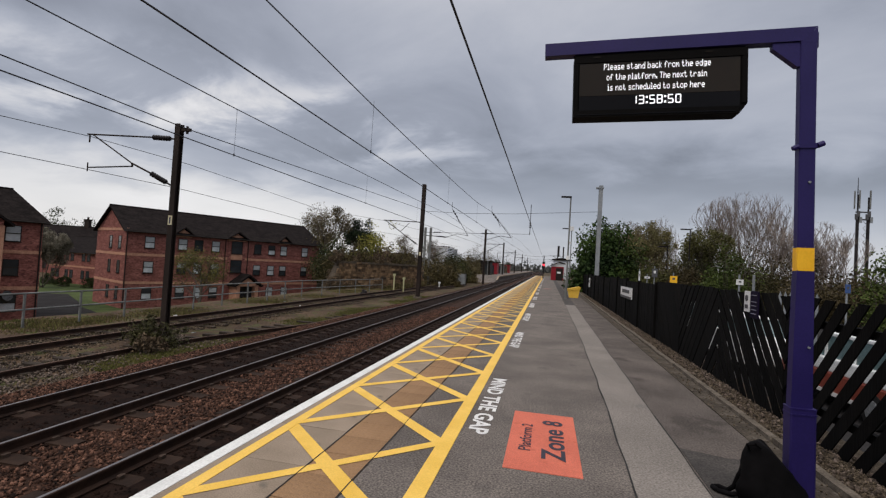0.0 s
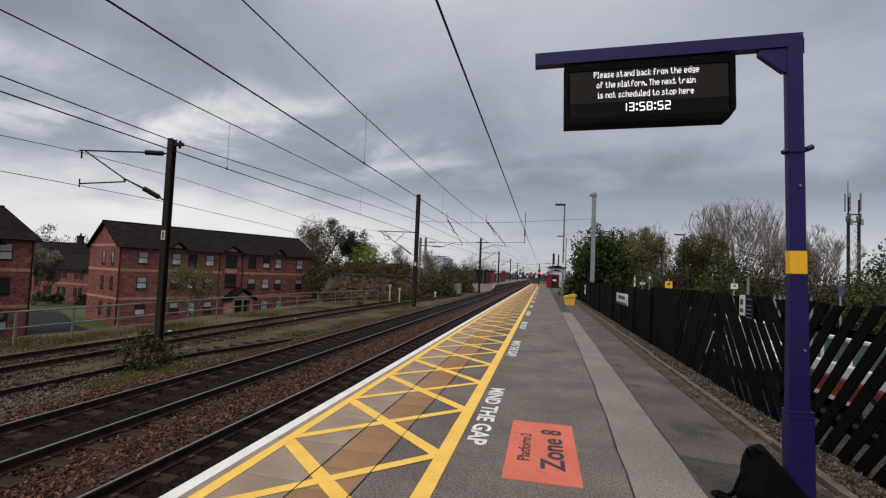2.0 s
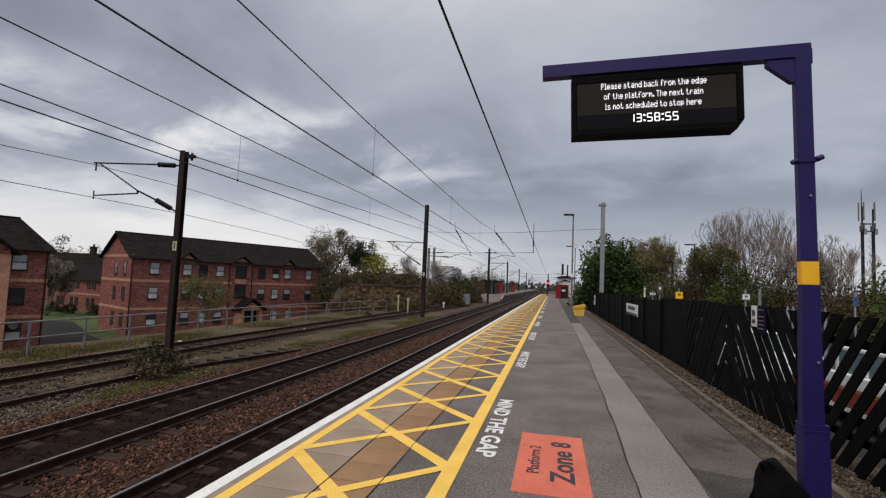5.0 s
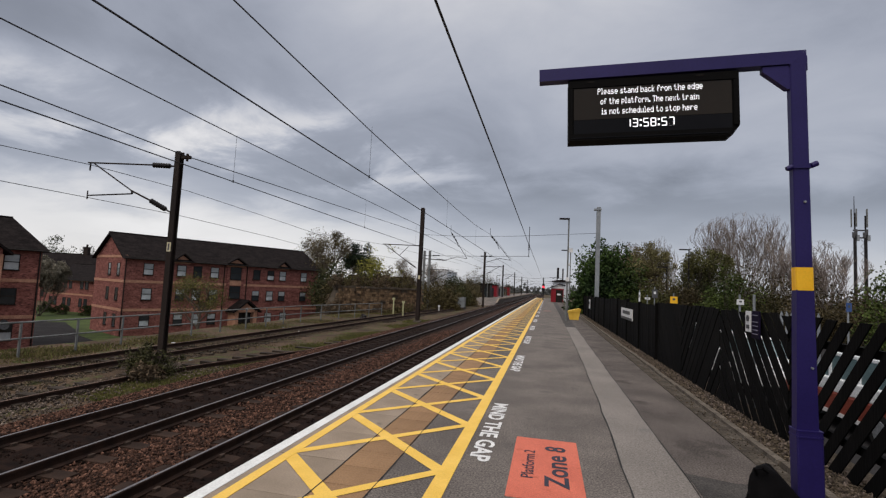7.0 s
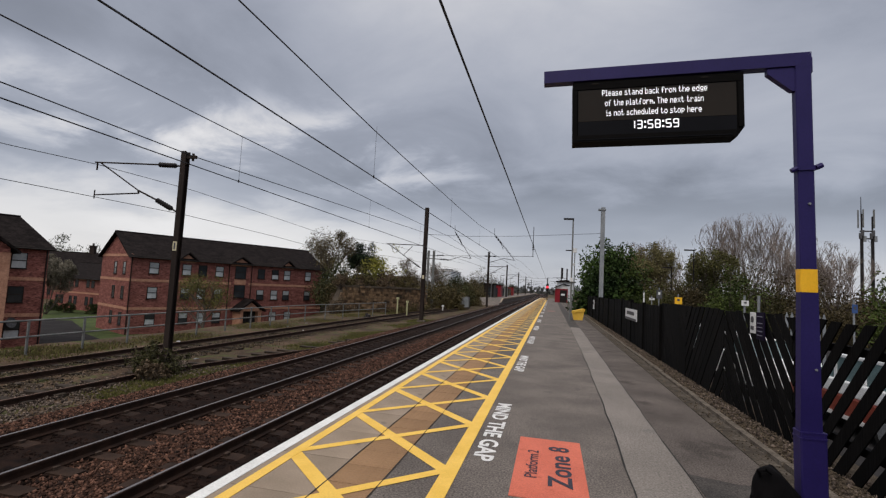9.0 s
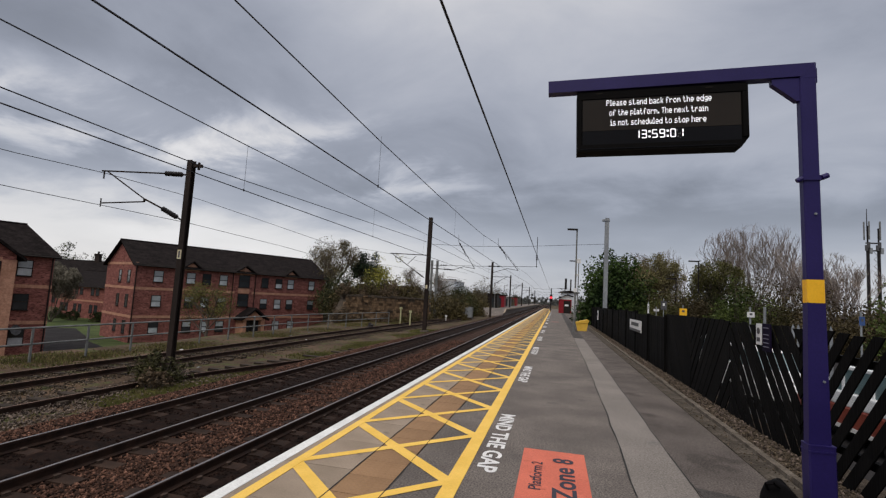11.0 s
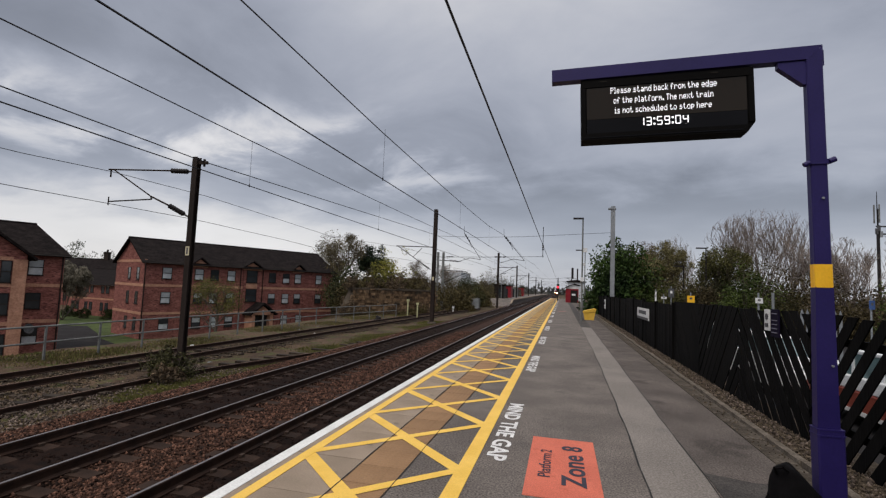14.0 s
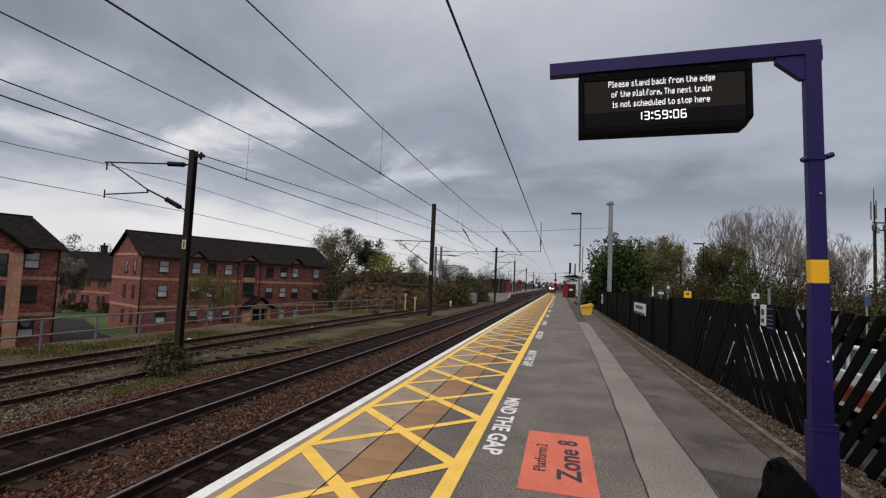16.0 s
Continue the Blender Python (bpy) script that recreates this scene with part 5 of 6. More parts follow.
def stone_wall():
    t = thing("stone_abutment", "ruined sandstone block wall with dark coping", "wall", kind="structure")
    m = Matrix(((0.622, -0.783, 0, -17.9), (0.783, 0.622, 0, 47.6), (0, 0, 1, 0), (0, 0, 0, 1)))
    L = 10.6
    core = Geo().prism([(-1.0, -2.2), (L, -2.2), (L, 1.3), (0.8, 1.22)], "y", 0.12, 1.6, m)
    part("core", core, M_SANDSTONE_CORE, t, "dark joints")
    g = Geo()
    rnd = random.Random(31)
    z = -2.1
    while z < 1.25:
        h = rnd.uniform(0.17, 0.29)
        x = -1.0 + (z + 2.2) * 0.5 + rnd.uniform(-0.1, 0.15)
        while x < L:
            w = rnd.uniform(0.22, 0.75)
            y = rnd.uniform(-0.05, 0.05)
            g.box(x + 0.012, x + w - 0.012, y, 0.3, z + 0.012, z + h - 0.012, m, chamfer=0.0)
            x += w
        z += h
    tagged(part("stonework", g, M_SANDSTONE, t, "weathered sandstone blocks"), kind="stuff")
    for x in range(10):
        part("coping_stone", Geo().box(0.6 + x, 1.57 + x - 0.02, -0.08 + rnd.uniform(-0.04, 0.04), 1.7, 1.2, 1.38 + rnd.uniform(-0.06, 0.05), m), M_SANDSTONE_CORE, t)
    for i, (u, d, w, h) in enumerate(((0.6, 0.8, 1.8, 1.3), (1.5, 0.9, 1.8, 1.1), (2.6, 0.8, 1.6, 0.9), (3.6, 1.2, 2.6, 1.5), (5.0, 0.8, 2.0, 1.1), (7.6, 0.8, 2.2, 1.2), (6.3, 1.0, 2.4, 1.3), (8.8, 1.2, 2.8, 1.7))):
        p = m @ Vector((u, d, 1.2))
        scrub.append((p.x, p.y, p.z, w, h))
    for i, (u, w, h) in enumerate(((-0.6, 2.2, 1.7), (0.2, 1.6, 0.9), (1.2, 1.4, 0.8), (2.4, 1.2, 0.7), (3.4, 1.5, 0.6), (8.4, 1.6, 1.2), (4.4, 1.5, 0.8), (7.4, 1.9, 1.0), (9.4, 1.6, 0.9), (5.9, 1.0, 0.6))):
        p = m @ Vector((u, -0.8, 0))
        scrub.append((p.x, p.y, -1.55, w, h))


M_SANDSTONE_CORE = mat("stone_dark", (0.055, 0.044, 0.034), (0.10, 0.08, 0.06), 1.5, 0.95, 0.5, 10)
stone_wall()


def railing():
    t = thing("railing", "grey galvanised tubular railing along the embankment top", "railing", kind="structure")
    X = -14.5
    pts = [3.0, 7.4, 11.4, 15.45, 17.5, 19.5, 21.6, 23.6, 25.8, 28.1, 30.2, 32.3, 34.5, 37, 39.5, 42, 44.5, 47]
    def x_at(y):
        return X + (0.14 * (y - 34) if y > 34 else 0)
    zt = -0.10
    for y in pts:
        part("post", Geo().box(-0.03, 0.03, -0.03, 0.03, -1.5, zt + 0.03), M_GALV_DK, t, m=pose(x_at(y), y, 0))
    for z in (zt, zt - 0.55):
        part("rail", Geo().path([(x_at(y), y, z) for y in pts], 0.032, 6), M_GALV_DK, t)


railing()


# ---- trees ----
def grow(rng, g, p, d, length, r, level, tips, spread, kids, segs=3, droop=0.0, thin=0.006):
    pts = [Vector(p)]
    dd = Vector(d)
    for i in range(segs):
        dd = (dd + Vector(rng.normal(0, 0.13, 3)) + Vector((0, 0, 0.06 - droop))).normalized()
        pts.append(pts[-1] + dd * length / segs)
    n = 7 if level == 0 else (5 if level == 1 else 3)
    for i in range(segs):
        g.tube(pts[i], pts[i + 1], r * (1 - 0.6 * i / segs), r * (1 - 0.6 * (i + 1) / segs), n, caps=False)
    if level >= len(kids):
        tips.append(pts[-1])
        tips.append(pts[-2])
        return
    for k in range(kids[level]):
        u = 0.35 + 0.65 * (k + rng.random()) / kids[level] if level == 0 else 0.2 + 0.8 * rng.random()
        i = min(int(u * segs), segs - 1)
        q = pts[i].lerp(pts[i + 1], u * segs - i)
        a = rng.uniform(0, 6.283)
        side = Vector((math.cos(a), math.sin(a), 0))
        s = spread * rng.uniform(0.6, 1.2)
        nd = (dd * (1 - 0.35 * s) + side * s + Vector((0, 0, 0.25))).normalized()
        grow(rng, g, q, nd, length * rng.uniform(0.45, 0.68), max(r * 0.5 * (1 - 0.3 * u), thin), level + 1, tips, spread, kids, max(2, segs - 1), droop, thin)


def leaves(rng, centres, per, radius, size):
    c = np.array([tuple(p) for p in centres])
    c = np.repeat(c, per, axis=0)
    n = len(c)
    off = rng.normal(0, 1, (n, 3))
    off = off / np.linalg.norm(off, axis=1, keepdims=True) * radius * rng.random((n, 1)) ** 0.5
    c = c + off
    a = rng.normal(0, 1, (n, 3))
    a /= np.linalg.norm(a, axis=1, keepdims=True)
    b = np.cross(a, rng.normal(0, 1, (n, 3)))
    b /= np.linalg.norm(b, axis=1, keepdims=True)
    s = size * rng.uniform(0.6, 1.4, (n, 1))
    v = np.stack([c - a * s, c + b * s * 0.5, c + a * s, c - b * s * 0.5], 1).reshape(-1, 3)
    f = np.arange(n * 4).reshape(-1, 4)
    me = bpy.data.meshes.new("crown")
    me.vertices.add(len(v))
    me.vertices.foreach_set("co", v.ravel())
    me.loops.add(n * 4)
    me.loops.foreach_set("vertex_index", f.ravel())
    me.polygons.add(n)
    me.polygons.foreach_set("loop_start", np.arange(n) * 4)
    me.update(calc_edges=True)
    return me


def tree(label, x, y, z, height, seed, leaf=None, bark=None, kids=(7, 6, 5, 4), spread=0.75, per=8, size=0.12, radius=0.35, trunk=0.16, stem=0.45, name="tree", cat="tree", group="", wide=0.46):
    rng = np.random.default_rng(seed)
    t = thing(name, label, cat, group, m=pose(x, y, z, 0, 0, 0))
    g, tips = Geo(), []
    grow(rng, g, (0, 0, -0.2), (0, 0, 1), height * stem, trunk, 0, tips, spread, kids)
    # scale the crown to the wanted height
    top = sorted(p.z for p in tips)[int(len(tips) * 0.965)]
    k = height / top
    mid, reach = Vector((0, 0, height * 0.58)), height * wide

    def rounded(p):
        """Draws far-reaching branches in, so that the crown keeps a rounded outline."""
        q = Vector(p) * k - mid
        u = q.length / reach
        if u > 0.75 and q.z > -0.3 * height:
            q *= (0.75 + 0.3 * math.tanh((u - 0.75) / 0.3)) / u
        return q + mid
    g.v = [tuple(rounded(p)) for p in g.v]
    tips = [rounded(p) for p in tips]
    part("trunk", g, bark or M_BARK, t)
    if leaf:
        part("crown", leaves(rng, tips, per, radius, size), leaf, t)
    return t


def fan_tree(label, x, y, z, height, width, seed, leaf, bark, stems=8, kids=(5, 4, 4, 3), lean=0.75, per=1, size=0.05, trunk=0.11, low=0.0, group="bare trees", thin=0.011):
    """A spreading tree of many fanning limbs and fine twigs, with a domed outline."""
    rng = np.random.default_rng(seed)
    t = thing("tree", label, "tree", group, m=pose(x, y, z))
    g, tips = Geo(), []
    for i in range(stems):
        a, s = 2.4 * i + rng.uniform(-0.4, 0.4), lean * math.sqrt((i + 0.5) / stems)
        grow(rng, g, (0.1 * math.cos(a), 0.1 * math.sin(a), height * low * rng.random()), Vector((math.cos(a) * s, math.sin(a) * s, 1)).normalized(), height * 0.45, trunk * rng.uniform(0.7, 1.1), 0, tips, 0.5, kids, 3, -0.03, thin)
    pts = np.array(g.v)
    kz = height / np.percentile([p.z for p in tips], 96)
    kr = width / 2 / np.percentile([math.hypot(p.x, p.y) for p in tips], 92)

    def domed(p):
        q = Vector((p[0] * kr, p[1] * kr, p[2] * kz - height * 0.42))
        u = math.sqrt((q.x / (width * 0.52)) ** 2 + (q.y / (width * 0.52)) ** 2 + (q.z / (height * 0.6)) ** 2)
        if u > 0.92:
            q *= (0.92 + 0.16 * math.tanh((u - 0.92) / 0.2)) / u
        return q + Vector((0, 0, height * 0.42))
    g.v = [tuple(domed(p)) for p in pts]
    if low == 0:
        g.tube((0, 0, -0.4), (0, 0, 0.3), trunk * 2.2, trunk * 1.6, 8)
    part("trunk", g, bark, t)
    if leaf:
        part("crown", leaves(rng, [domed(p) for p in tips], per, 0.3, size), leaf, t)
    return t


def bush(label, x, y, z, w, h, seed, leaf, n=90, per=45, size=0.10, d=None, group="bushes", name="bush"):
    """A dense rounded bush: short stems and a crown of leaf clumps with an uneven outline."""
    rng = np.random.default_rng(seed)
    t = thing(name, label, "bush", group, m=pose(x, y, z))
    d = d or w
    cs = []
    g = Geo()
    for i in range(n):
        a = rng.normal(0, 1, 3)
        a /= np.linalg.norm(a)
        a[2] = abs(a[2])
        k = rng.uniform(0.55, 1.0) * (1 + 0.22 * math.sin(3 * math.atan2(a[1], a[0]) + seed) + 0.12 * rng.normal())
        c = Vector((a[0] * w / 2 * k, a[1] * d / 2 * k, 0.12 * h + a[2] * h * 0.88 * k))
        cs.append(c)
        if i % 2 == 0:
            g.tube((c.x * 0.15, c.y * 0.15, -0.3), c, 0.02 + 0.012 * h, 0.006, 4, caps=False)
    part("woody_base", g, M_BARK, t)
    part("crown", leaves(rng, cs, per, min(w, h) * 0.17, size), leaf, t)
    return t


def right_trees():
    bush("large dark evergreen tree with dense glossy foliage", 7.7, 48.2, -1.1, 5.2, 6.9, 3, M_LEAF_DARK, 400, 60, 0.14, 4.6, "evergreens", "evergreen_tree")
    bush("bright green leafy shrub beside the evergreen", 9.8, 47.0, -1.1, 2.8, 5.0, 8, M_LEAF_SPRING, 120, 45, 0.12, 3, "evergreens", "evergreen_shrub")
    bush("brown and green small tree behind the lamp post", 7.0, 52.5, -1.1, 2.4, 5.2, 11, M_LEAF_OLIVE, 90, 40, 0.12, 2.2, "evergreens", "evergreen_shrub")
    fan_tree("brown budding tree behind the evergreen", 11.2, 61.0, -1.1, 8.7, 5.6, 40, M_LEAF_BUD, M_BARK_WARM, 8, (5, 4, 4, 3), 0.6, 2, 0.07, group="willows")
    fan_tree("tall willow with hazy olive spring leaves", 13.4, 57.5, -1.1, 8.2, 5.2, 41, M_LEAF_WILLOW, M_BARK_WARM, 8, (5, 4, 4, 3), 0.6, 5, 0.075, group="willows")
    fan_tree("slim bare tree with fine pale twigs", 15.4, 62.0, -1.1, 9.6, 4.0, 42, None, M_BARK_PINK, 6, (5, 4, 4, 3), 0.5)
    fan_tree("large bare domed tree with pale pinkish twigs", 19.9, 50.0, -1.1, 10.5, 10.6, 61, None, M_BARK_PINK, 11, (6, 5, 4, 4), 0.85, 1, 0.045, 0.085, thin=0.0075)
    fan_tree("bare tree with fine pale twigs beside the hedge", 23.1, 44.5, -1.1, 7.4, 7.0, 64, None, M_BARK_PINK, 9, (6, 5, 4, 4), 0.85, 1, 0.045, 0.075, thin=0.0075)
    fan_tree("dark olive tree in early leaf", 15.9, 47.0, -1.1, 6.9, 5.0, 63, M_LEAF_HAZEL, M_BARK, 8, (5, 5, 4), 0.7, 10, 0.075, group="willows")
    spots = [(12.2, 50, 4.6, 4.4, M_LEAF_OLIVE), (15.2, 46.0, 4.6, 4.4, M_LEAF_MID), (14.6, 38, 3.6, 4.4, M_LEAF_SPRING), (11.6, 45, 3.6, 4.0, M_LEAF_HAZEL), (13.3, 44, 3.0, 3.8, M_LEAF_HEDGE), (17.5, 42.0, 5.0, 4.6, M_LEAF_MID),
             (20.0, 40.5, 5, 4.4, M_LEAF_HEDGE), (23.0, 38.5, 5, 4.0, M_LEAF_HEDGE), (24.6, 36.0, 4.5, 3.6, M_LEAF_HEDGE), (27.5, 36.5, 6, 3.7, M_LEAF_HEDGE), (9.0, 54, 5, 4.4, M_LEAF_MID),
             (32, 38, 7, 3.9, M_LEAF_OLIVE), (19.2, 46.5, 6, 5.2, M_LEAF_HEDGE), (16.4, 55, 6, 5.6, M_LEAF_MID), (27, 46, 8, 4.0, M_LEAF_HEDGE)]
    for i, (x, y, w, h, lf) in enumerate(spots):
        bush("dense tangled hedge bush behind the car park", x, y, -1.15, w, h, 70 + i, lf, 150, 50, 0.085, group="car park bushes")
    bush("bright green leafy bush at the car park's end", 19.4, 30.0, -1.15, 3.4, 4.9, 99, M_LEAF_SPRING, 110, 40, 0.09, group="car park bushes")


M_LEAF_BUD = leafmat("leaf_pink_bud", (0.10, 0.07, 0.05), (0.17, 0.125, 0.09))
M_LEAF_WILLOW = leafmat("leaf_willow", (0.11, 0.098, 0.04), (0.19, 0.165, 0.075))
M_LEAF_HEDGE = leafmat("leaf_hedge", (0.042, 0.032, 0.015), (0.085, 0.066, 0.03))
M_BARK_PINK = mat("bark_pinkish", (0.13, 0.102, 0.087), (0.235, 0.192, 0.168), 4, 0.9, 0.3, 30)
M_BARK_WARM = mat("bark_warm", (0.10, 0.075, 0.052), (0.17, 0.13, 0.09), 4, 0.9, 0.3, 30)
M_LEAF_SPRING = leafmat("leaf_spring_green", (0.032, 0.048, 0.011), (0.08, 0.105, 0.022))
M_LEAF_HAZEL = leafmat("leaf_hazel", (0.045, 0.046, 0.014), (0.095, 0.09, 0.03))
M_LEAF_SPRING_DK = leafmat("leaf_green", (0.018, 0.027, 0.008), (0.045, 0.056, 0.016))
right_trees()


M_LEAF_PINE = leafmat("leaf_pine", (0.008, 0.015, 0.008), (0.022, 0.034, 0.014))
# distance haze is painted into this pale grey leaf colour
M_LEAF_HAZED = leafmat("leaf_far_painted_haze", (0.10, 0.105, 0.10), (0.15, 0.155, 0.15))
M_LEAF_YOUNG = leafmat("leaf_young_olive", (0.075, 0.075, 0.018), (0.13, 0.12, 0.032))


def left_trees():
    fan_tree("grey blossoming tree between the brick blocks", -61.6, 53.4, -4.65, 7.4, 6.4, 80, M_LEAF_BLOSSOM, M_BARK, 7, (5, 4, 4, 3), 0.8, 11, 0.075, trunk=0.06, low=0.0, group="garden trees")
    for i, (x, y, w, h) in enumerate(((-102, 88, 7, 12.2), (-96, 90, 6, 11.2), (-108, 88, 7, 11.4))):
        bush("dark evergreen crown behind the houses", x, y, -4.65, w, h, 105 + i, M_LEAF_SPRING_DK, 110, 50, 0.17, group="tall conifers", name="evergreen_tree")
    tree("small young tree with yellow-green spring leaves", -25.6, 37.6, -3.6, 5.1, 82, M_LEAF_YOUNG, M_BARK, (8, 7, 5), 1.0, 10, 0.055, 0.6, 0.09, 0.4)
    for i, (x, y, h) in enumerate(((-30.5, 70, 11.4), (-34.5, 74, 10.6))):
        tree("tall tree with bare upper branches", x, y, -2.2, h, 90 + i, M_LEAF_OLIVE, M_BARK, (8, 7, 5, 4), 0.7, 2, 0.11, 0.5, 0.18, 0.42, group="tall bare trees")
    pine = bush("dark green pine with a flat crown on a bare trunk", -29.4, 81.5, 3.6, 6.0, 4.6, 101, M_LEAF_PINE, 110, 60, 0.16, group="tall conifers", name="pine_tree")
    part("trunk", Geo().tube((0, 0, -5.8), (0.3, 0, 1.5), 0.28, 0.16, n=8), M_BARK, pine)
    bush("bright yellow-green tree in spring leaf", -25.0, 77.5, -2.0, 7.0, 8.2, 102, M_LEAF_YELLOW, 160, 45, 0.15, name="tree", group="spring trees")
    tree("bare grey tree behind the stone wall", -22.4, 88, -2, 8.5, 103, M_LEAF_BROWN, M_BARK_PALE, (8, 7, 6, 4), 0.8, 1, 0.06, 0.3, 0.16, 0.42, group="tall bare trees")
    tree("bare grey tree behind the stone wall", -18.5, 92, -2, 8.0, 104, M_LEAF_BROWN, M_BARK_PALE, (8, 7, 5, 4), 0.8, 1, 0.06, 0.3, 0.16, 0.42, group="tall bare trees")
    spots = [(-28.0, 64, 5, 6.6, M_LEAF_OLIVE), (-24.0, 60.5, 6, 5.6, M_LEAF_SPRING_DK), (-22.0, 57.0, 5, 4.2, M_LEAF_MID), (-20.2, 56.0, 5, 3.8, M_LEAF_OLIVE), (-17.0, 58.5, 6, 4.2, M_LEAF_BROWN),
             (-13.5, 60, 5, 4.0, M_LEAF_OLIVE), (-20.5, 64, 7, 5.0, M_LEAF_MID), (-13.0, 70, 6, 4.4, M_LEAF_OLIVE), (-10.8, 73, 5, 4.2, M_LEAF_MID), (-12.5, 80, 7, 4.8, M_LEAF_SPRING_DK),
             (-10.4, 84, 4, 4.0, M_LEAF_OLIVE), (-14.5, 90, 8, 5.2, M_LEAF_MID), (-12.4, 102, 8, 6.0, M_LEAF_OLIVE), (-14, 116, 10, 6.4, M_LEAF_MID), (-13.5, 140, 12, 7.0, M_LEAF_OLIVE), (-18, 75, 8, 4.4, M_LEAF_BROWN),
             (-15.2, 65.5, 5, 3.4, M_LEAF_MID), (-9.9, 66, 3, 2.6, M_LEAF_OLIVE), (-17, 53.5, 4, 2.6, M_LEAF_BROWN)]
    for i, (x, y, w, h, lf) in enumerate(spots):
        bush("tangled lineside scrub bush", x, y, -1.6, w, h, 120 + i, lf, 110, 40, 0.12, group="lineside scrub")
    for i, (x, y, z, w, h) in enumerate(scrub):
        bush("straggling brown scrub against the stone wall", x, y, z, w, h, 200 + i, M_LEAF_OLIVE if i % 2 else M_LEAF_BROWN, 45, 26, 0.08, 1.2, "wall scrub")
    bush("low green bush growing round the mast foot", -8.75, 14.9, -1.28, 1.7, 0.85, 150, M_LEAF_MID, 90, 24, 0.045, 1.2, "low bushes")
    bush("dry brown bramble beside the low bush", -8.2, 14.2, -1.28, 1.0, 0.6, 151, M_LEAF_BROWN, 40, 24, 0.045, 1.0, "low bushes")
    for i, (x, y) in enumerate(((-62.5, 57.0), (-66.5, 58.2), (-58.8, 57.8))):
        bush("clipped dark garden shrub by the lawn", x, y, -4.6, 2.2, 1.5, 160 + i, M_LEAF_SPRING_DK, 40, 30, 0.1, group="garden shrubs")
    # skyline belt, its haze put into the leaf colour
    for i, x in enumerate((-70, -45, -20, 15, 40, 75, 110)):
        bush("far belt of trees on the skyline", x * 2.2, 430 + 17 * (i % 3), -2, 110, 8, 170 + i, M_LEAF_HAZED, 260, 80, 0.5, 20, "skyline trees", "tree_belt")


left_trees()


def grass():
    rng = np.random.default_rng(55)

    def tufts(label, n, xr, yr, h, material, dens=None):
        x = rng.uniform(xr[0], xr[1], n)
        y = yr[0] + (yr[1] - yr[0]) * rng.random(n) ** 1.4
        k = np.sin(x * 1.7 + 1.3) + np.sin(y * 0.9) + np.sin(x * 0.6 - y * 0.45) + rng.normal(0, 0.5, n)
        x, y = x[k > 0.3], y[k > 0.3]
        n = len(x)
        z = np.array([ground_height(a, b) for a, b in zip(x, y)]) + 0.0
        a = rng.uniform(0, 6.283, n)
        hh = h * rng.uniform(0.4, 1.3, n)
        w = 0.012 + 0.02 * rng.random(n)
        lx, ly = rng.normal(0, 0.4, n) * hh, rng.normal(0, 0.4, n) * hh
        dx, dy = np.cos(a) * w, np.sin(a) * w
        v = np.stack([np.stack([x - dx, y - dy, z - 0.03], -1), np.stack([x + dx, y + dy, z - 0.03], -1), np.stack([x + lx, y + ly, z + hh], -1)], 1).reshape(-1, 3)
        me = bpy.data.meshes.new("grass")
        me.vertices.add(n * 3)
        me.vertices.foreach_set("co", v.ravel())
        me.loops.add(n * 3)
        me.loops.foreach_set("vertex_index", np.arange(n * 3))
        me.polygons.add(n)
        me.polygons.foreach_set("loop_start", np.arange(n) * 3)
        me.update(calc_edges=True)
        tagged(part("grass", me, material), label, "grass", kind="stuff")

    tufts("short green grass between the tracks", 80000, (-9.0, -6.9), (12, 45), 0.05, M_GRASS)
    tufts("rough dry grass along the railing", 30000, (-16.5, -12.5), (9, 55), 0.085, M_DRYGRASS)
    tufts("green grass along the railing", 34000, (-16.5, -12.5), (9, 55), 0.07, M_GRASS)
    tufts("dry weeds beside the siding", 8000, (-10.3, -7.0), (9, 50), 0.08, M_DRYGRASS)


grass()


# ---- platform furniture further along ----
def street_lamp(name, label, x, y, z, h, arm, group, m_):
    t = thing(name, label, "lamp post", group, m=pose(x, y, z))
    part("column", Geo().tube((0, 0, 0), (0, 0, 1.2), 0.085, n=10).tube((0, 0, 1.2), (0, 0, h), 0.055, 0.045, n=10), m_, t)
    part("lamp_head", Geo().box(min(arm, 0) - 0.05, max(arm, 0) + 0.05, -0.1, 0.1, h - 0.04, h + 0.06, chamfer=0.02), M_INSUL, t, "flat dark lamp head")
    return t


M_MARKER = mat("pale_yellow_paint", (0.34, 0.33, 0.18), (0.42, 0.41, 0.24), 4, 0.7, 0.1)


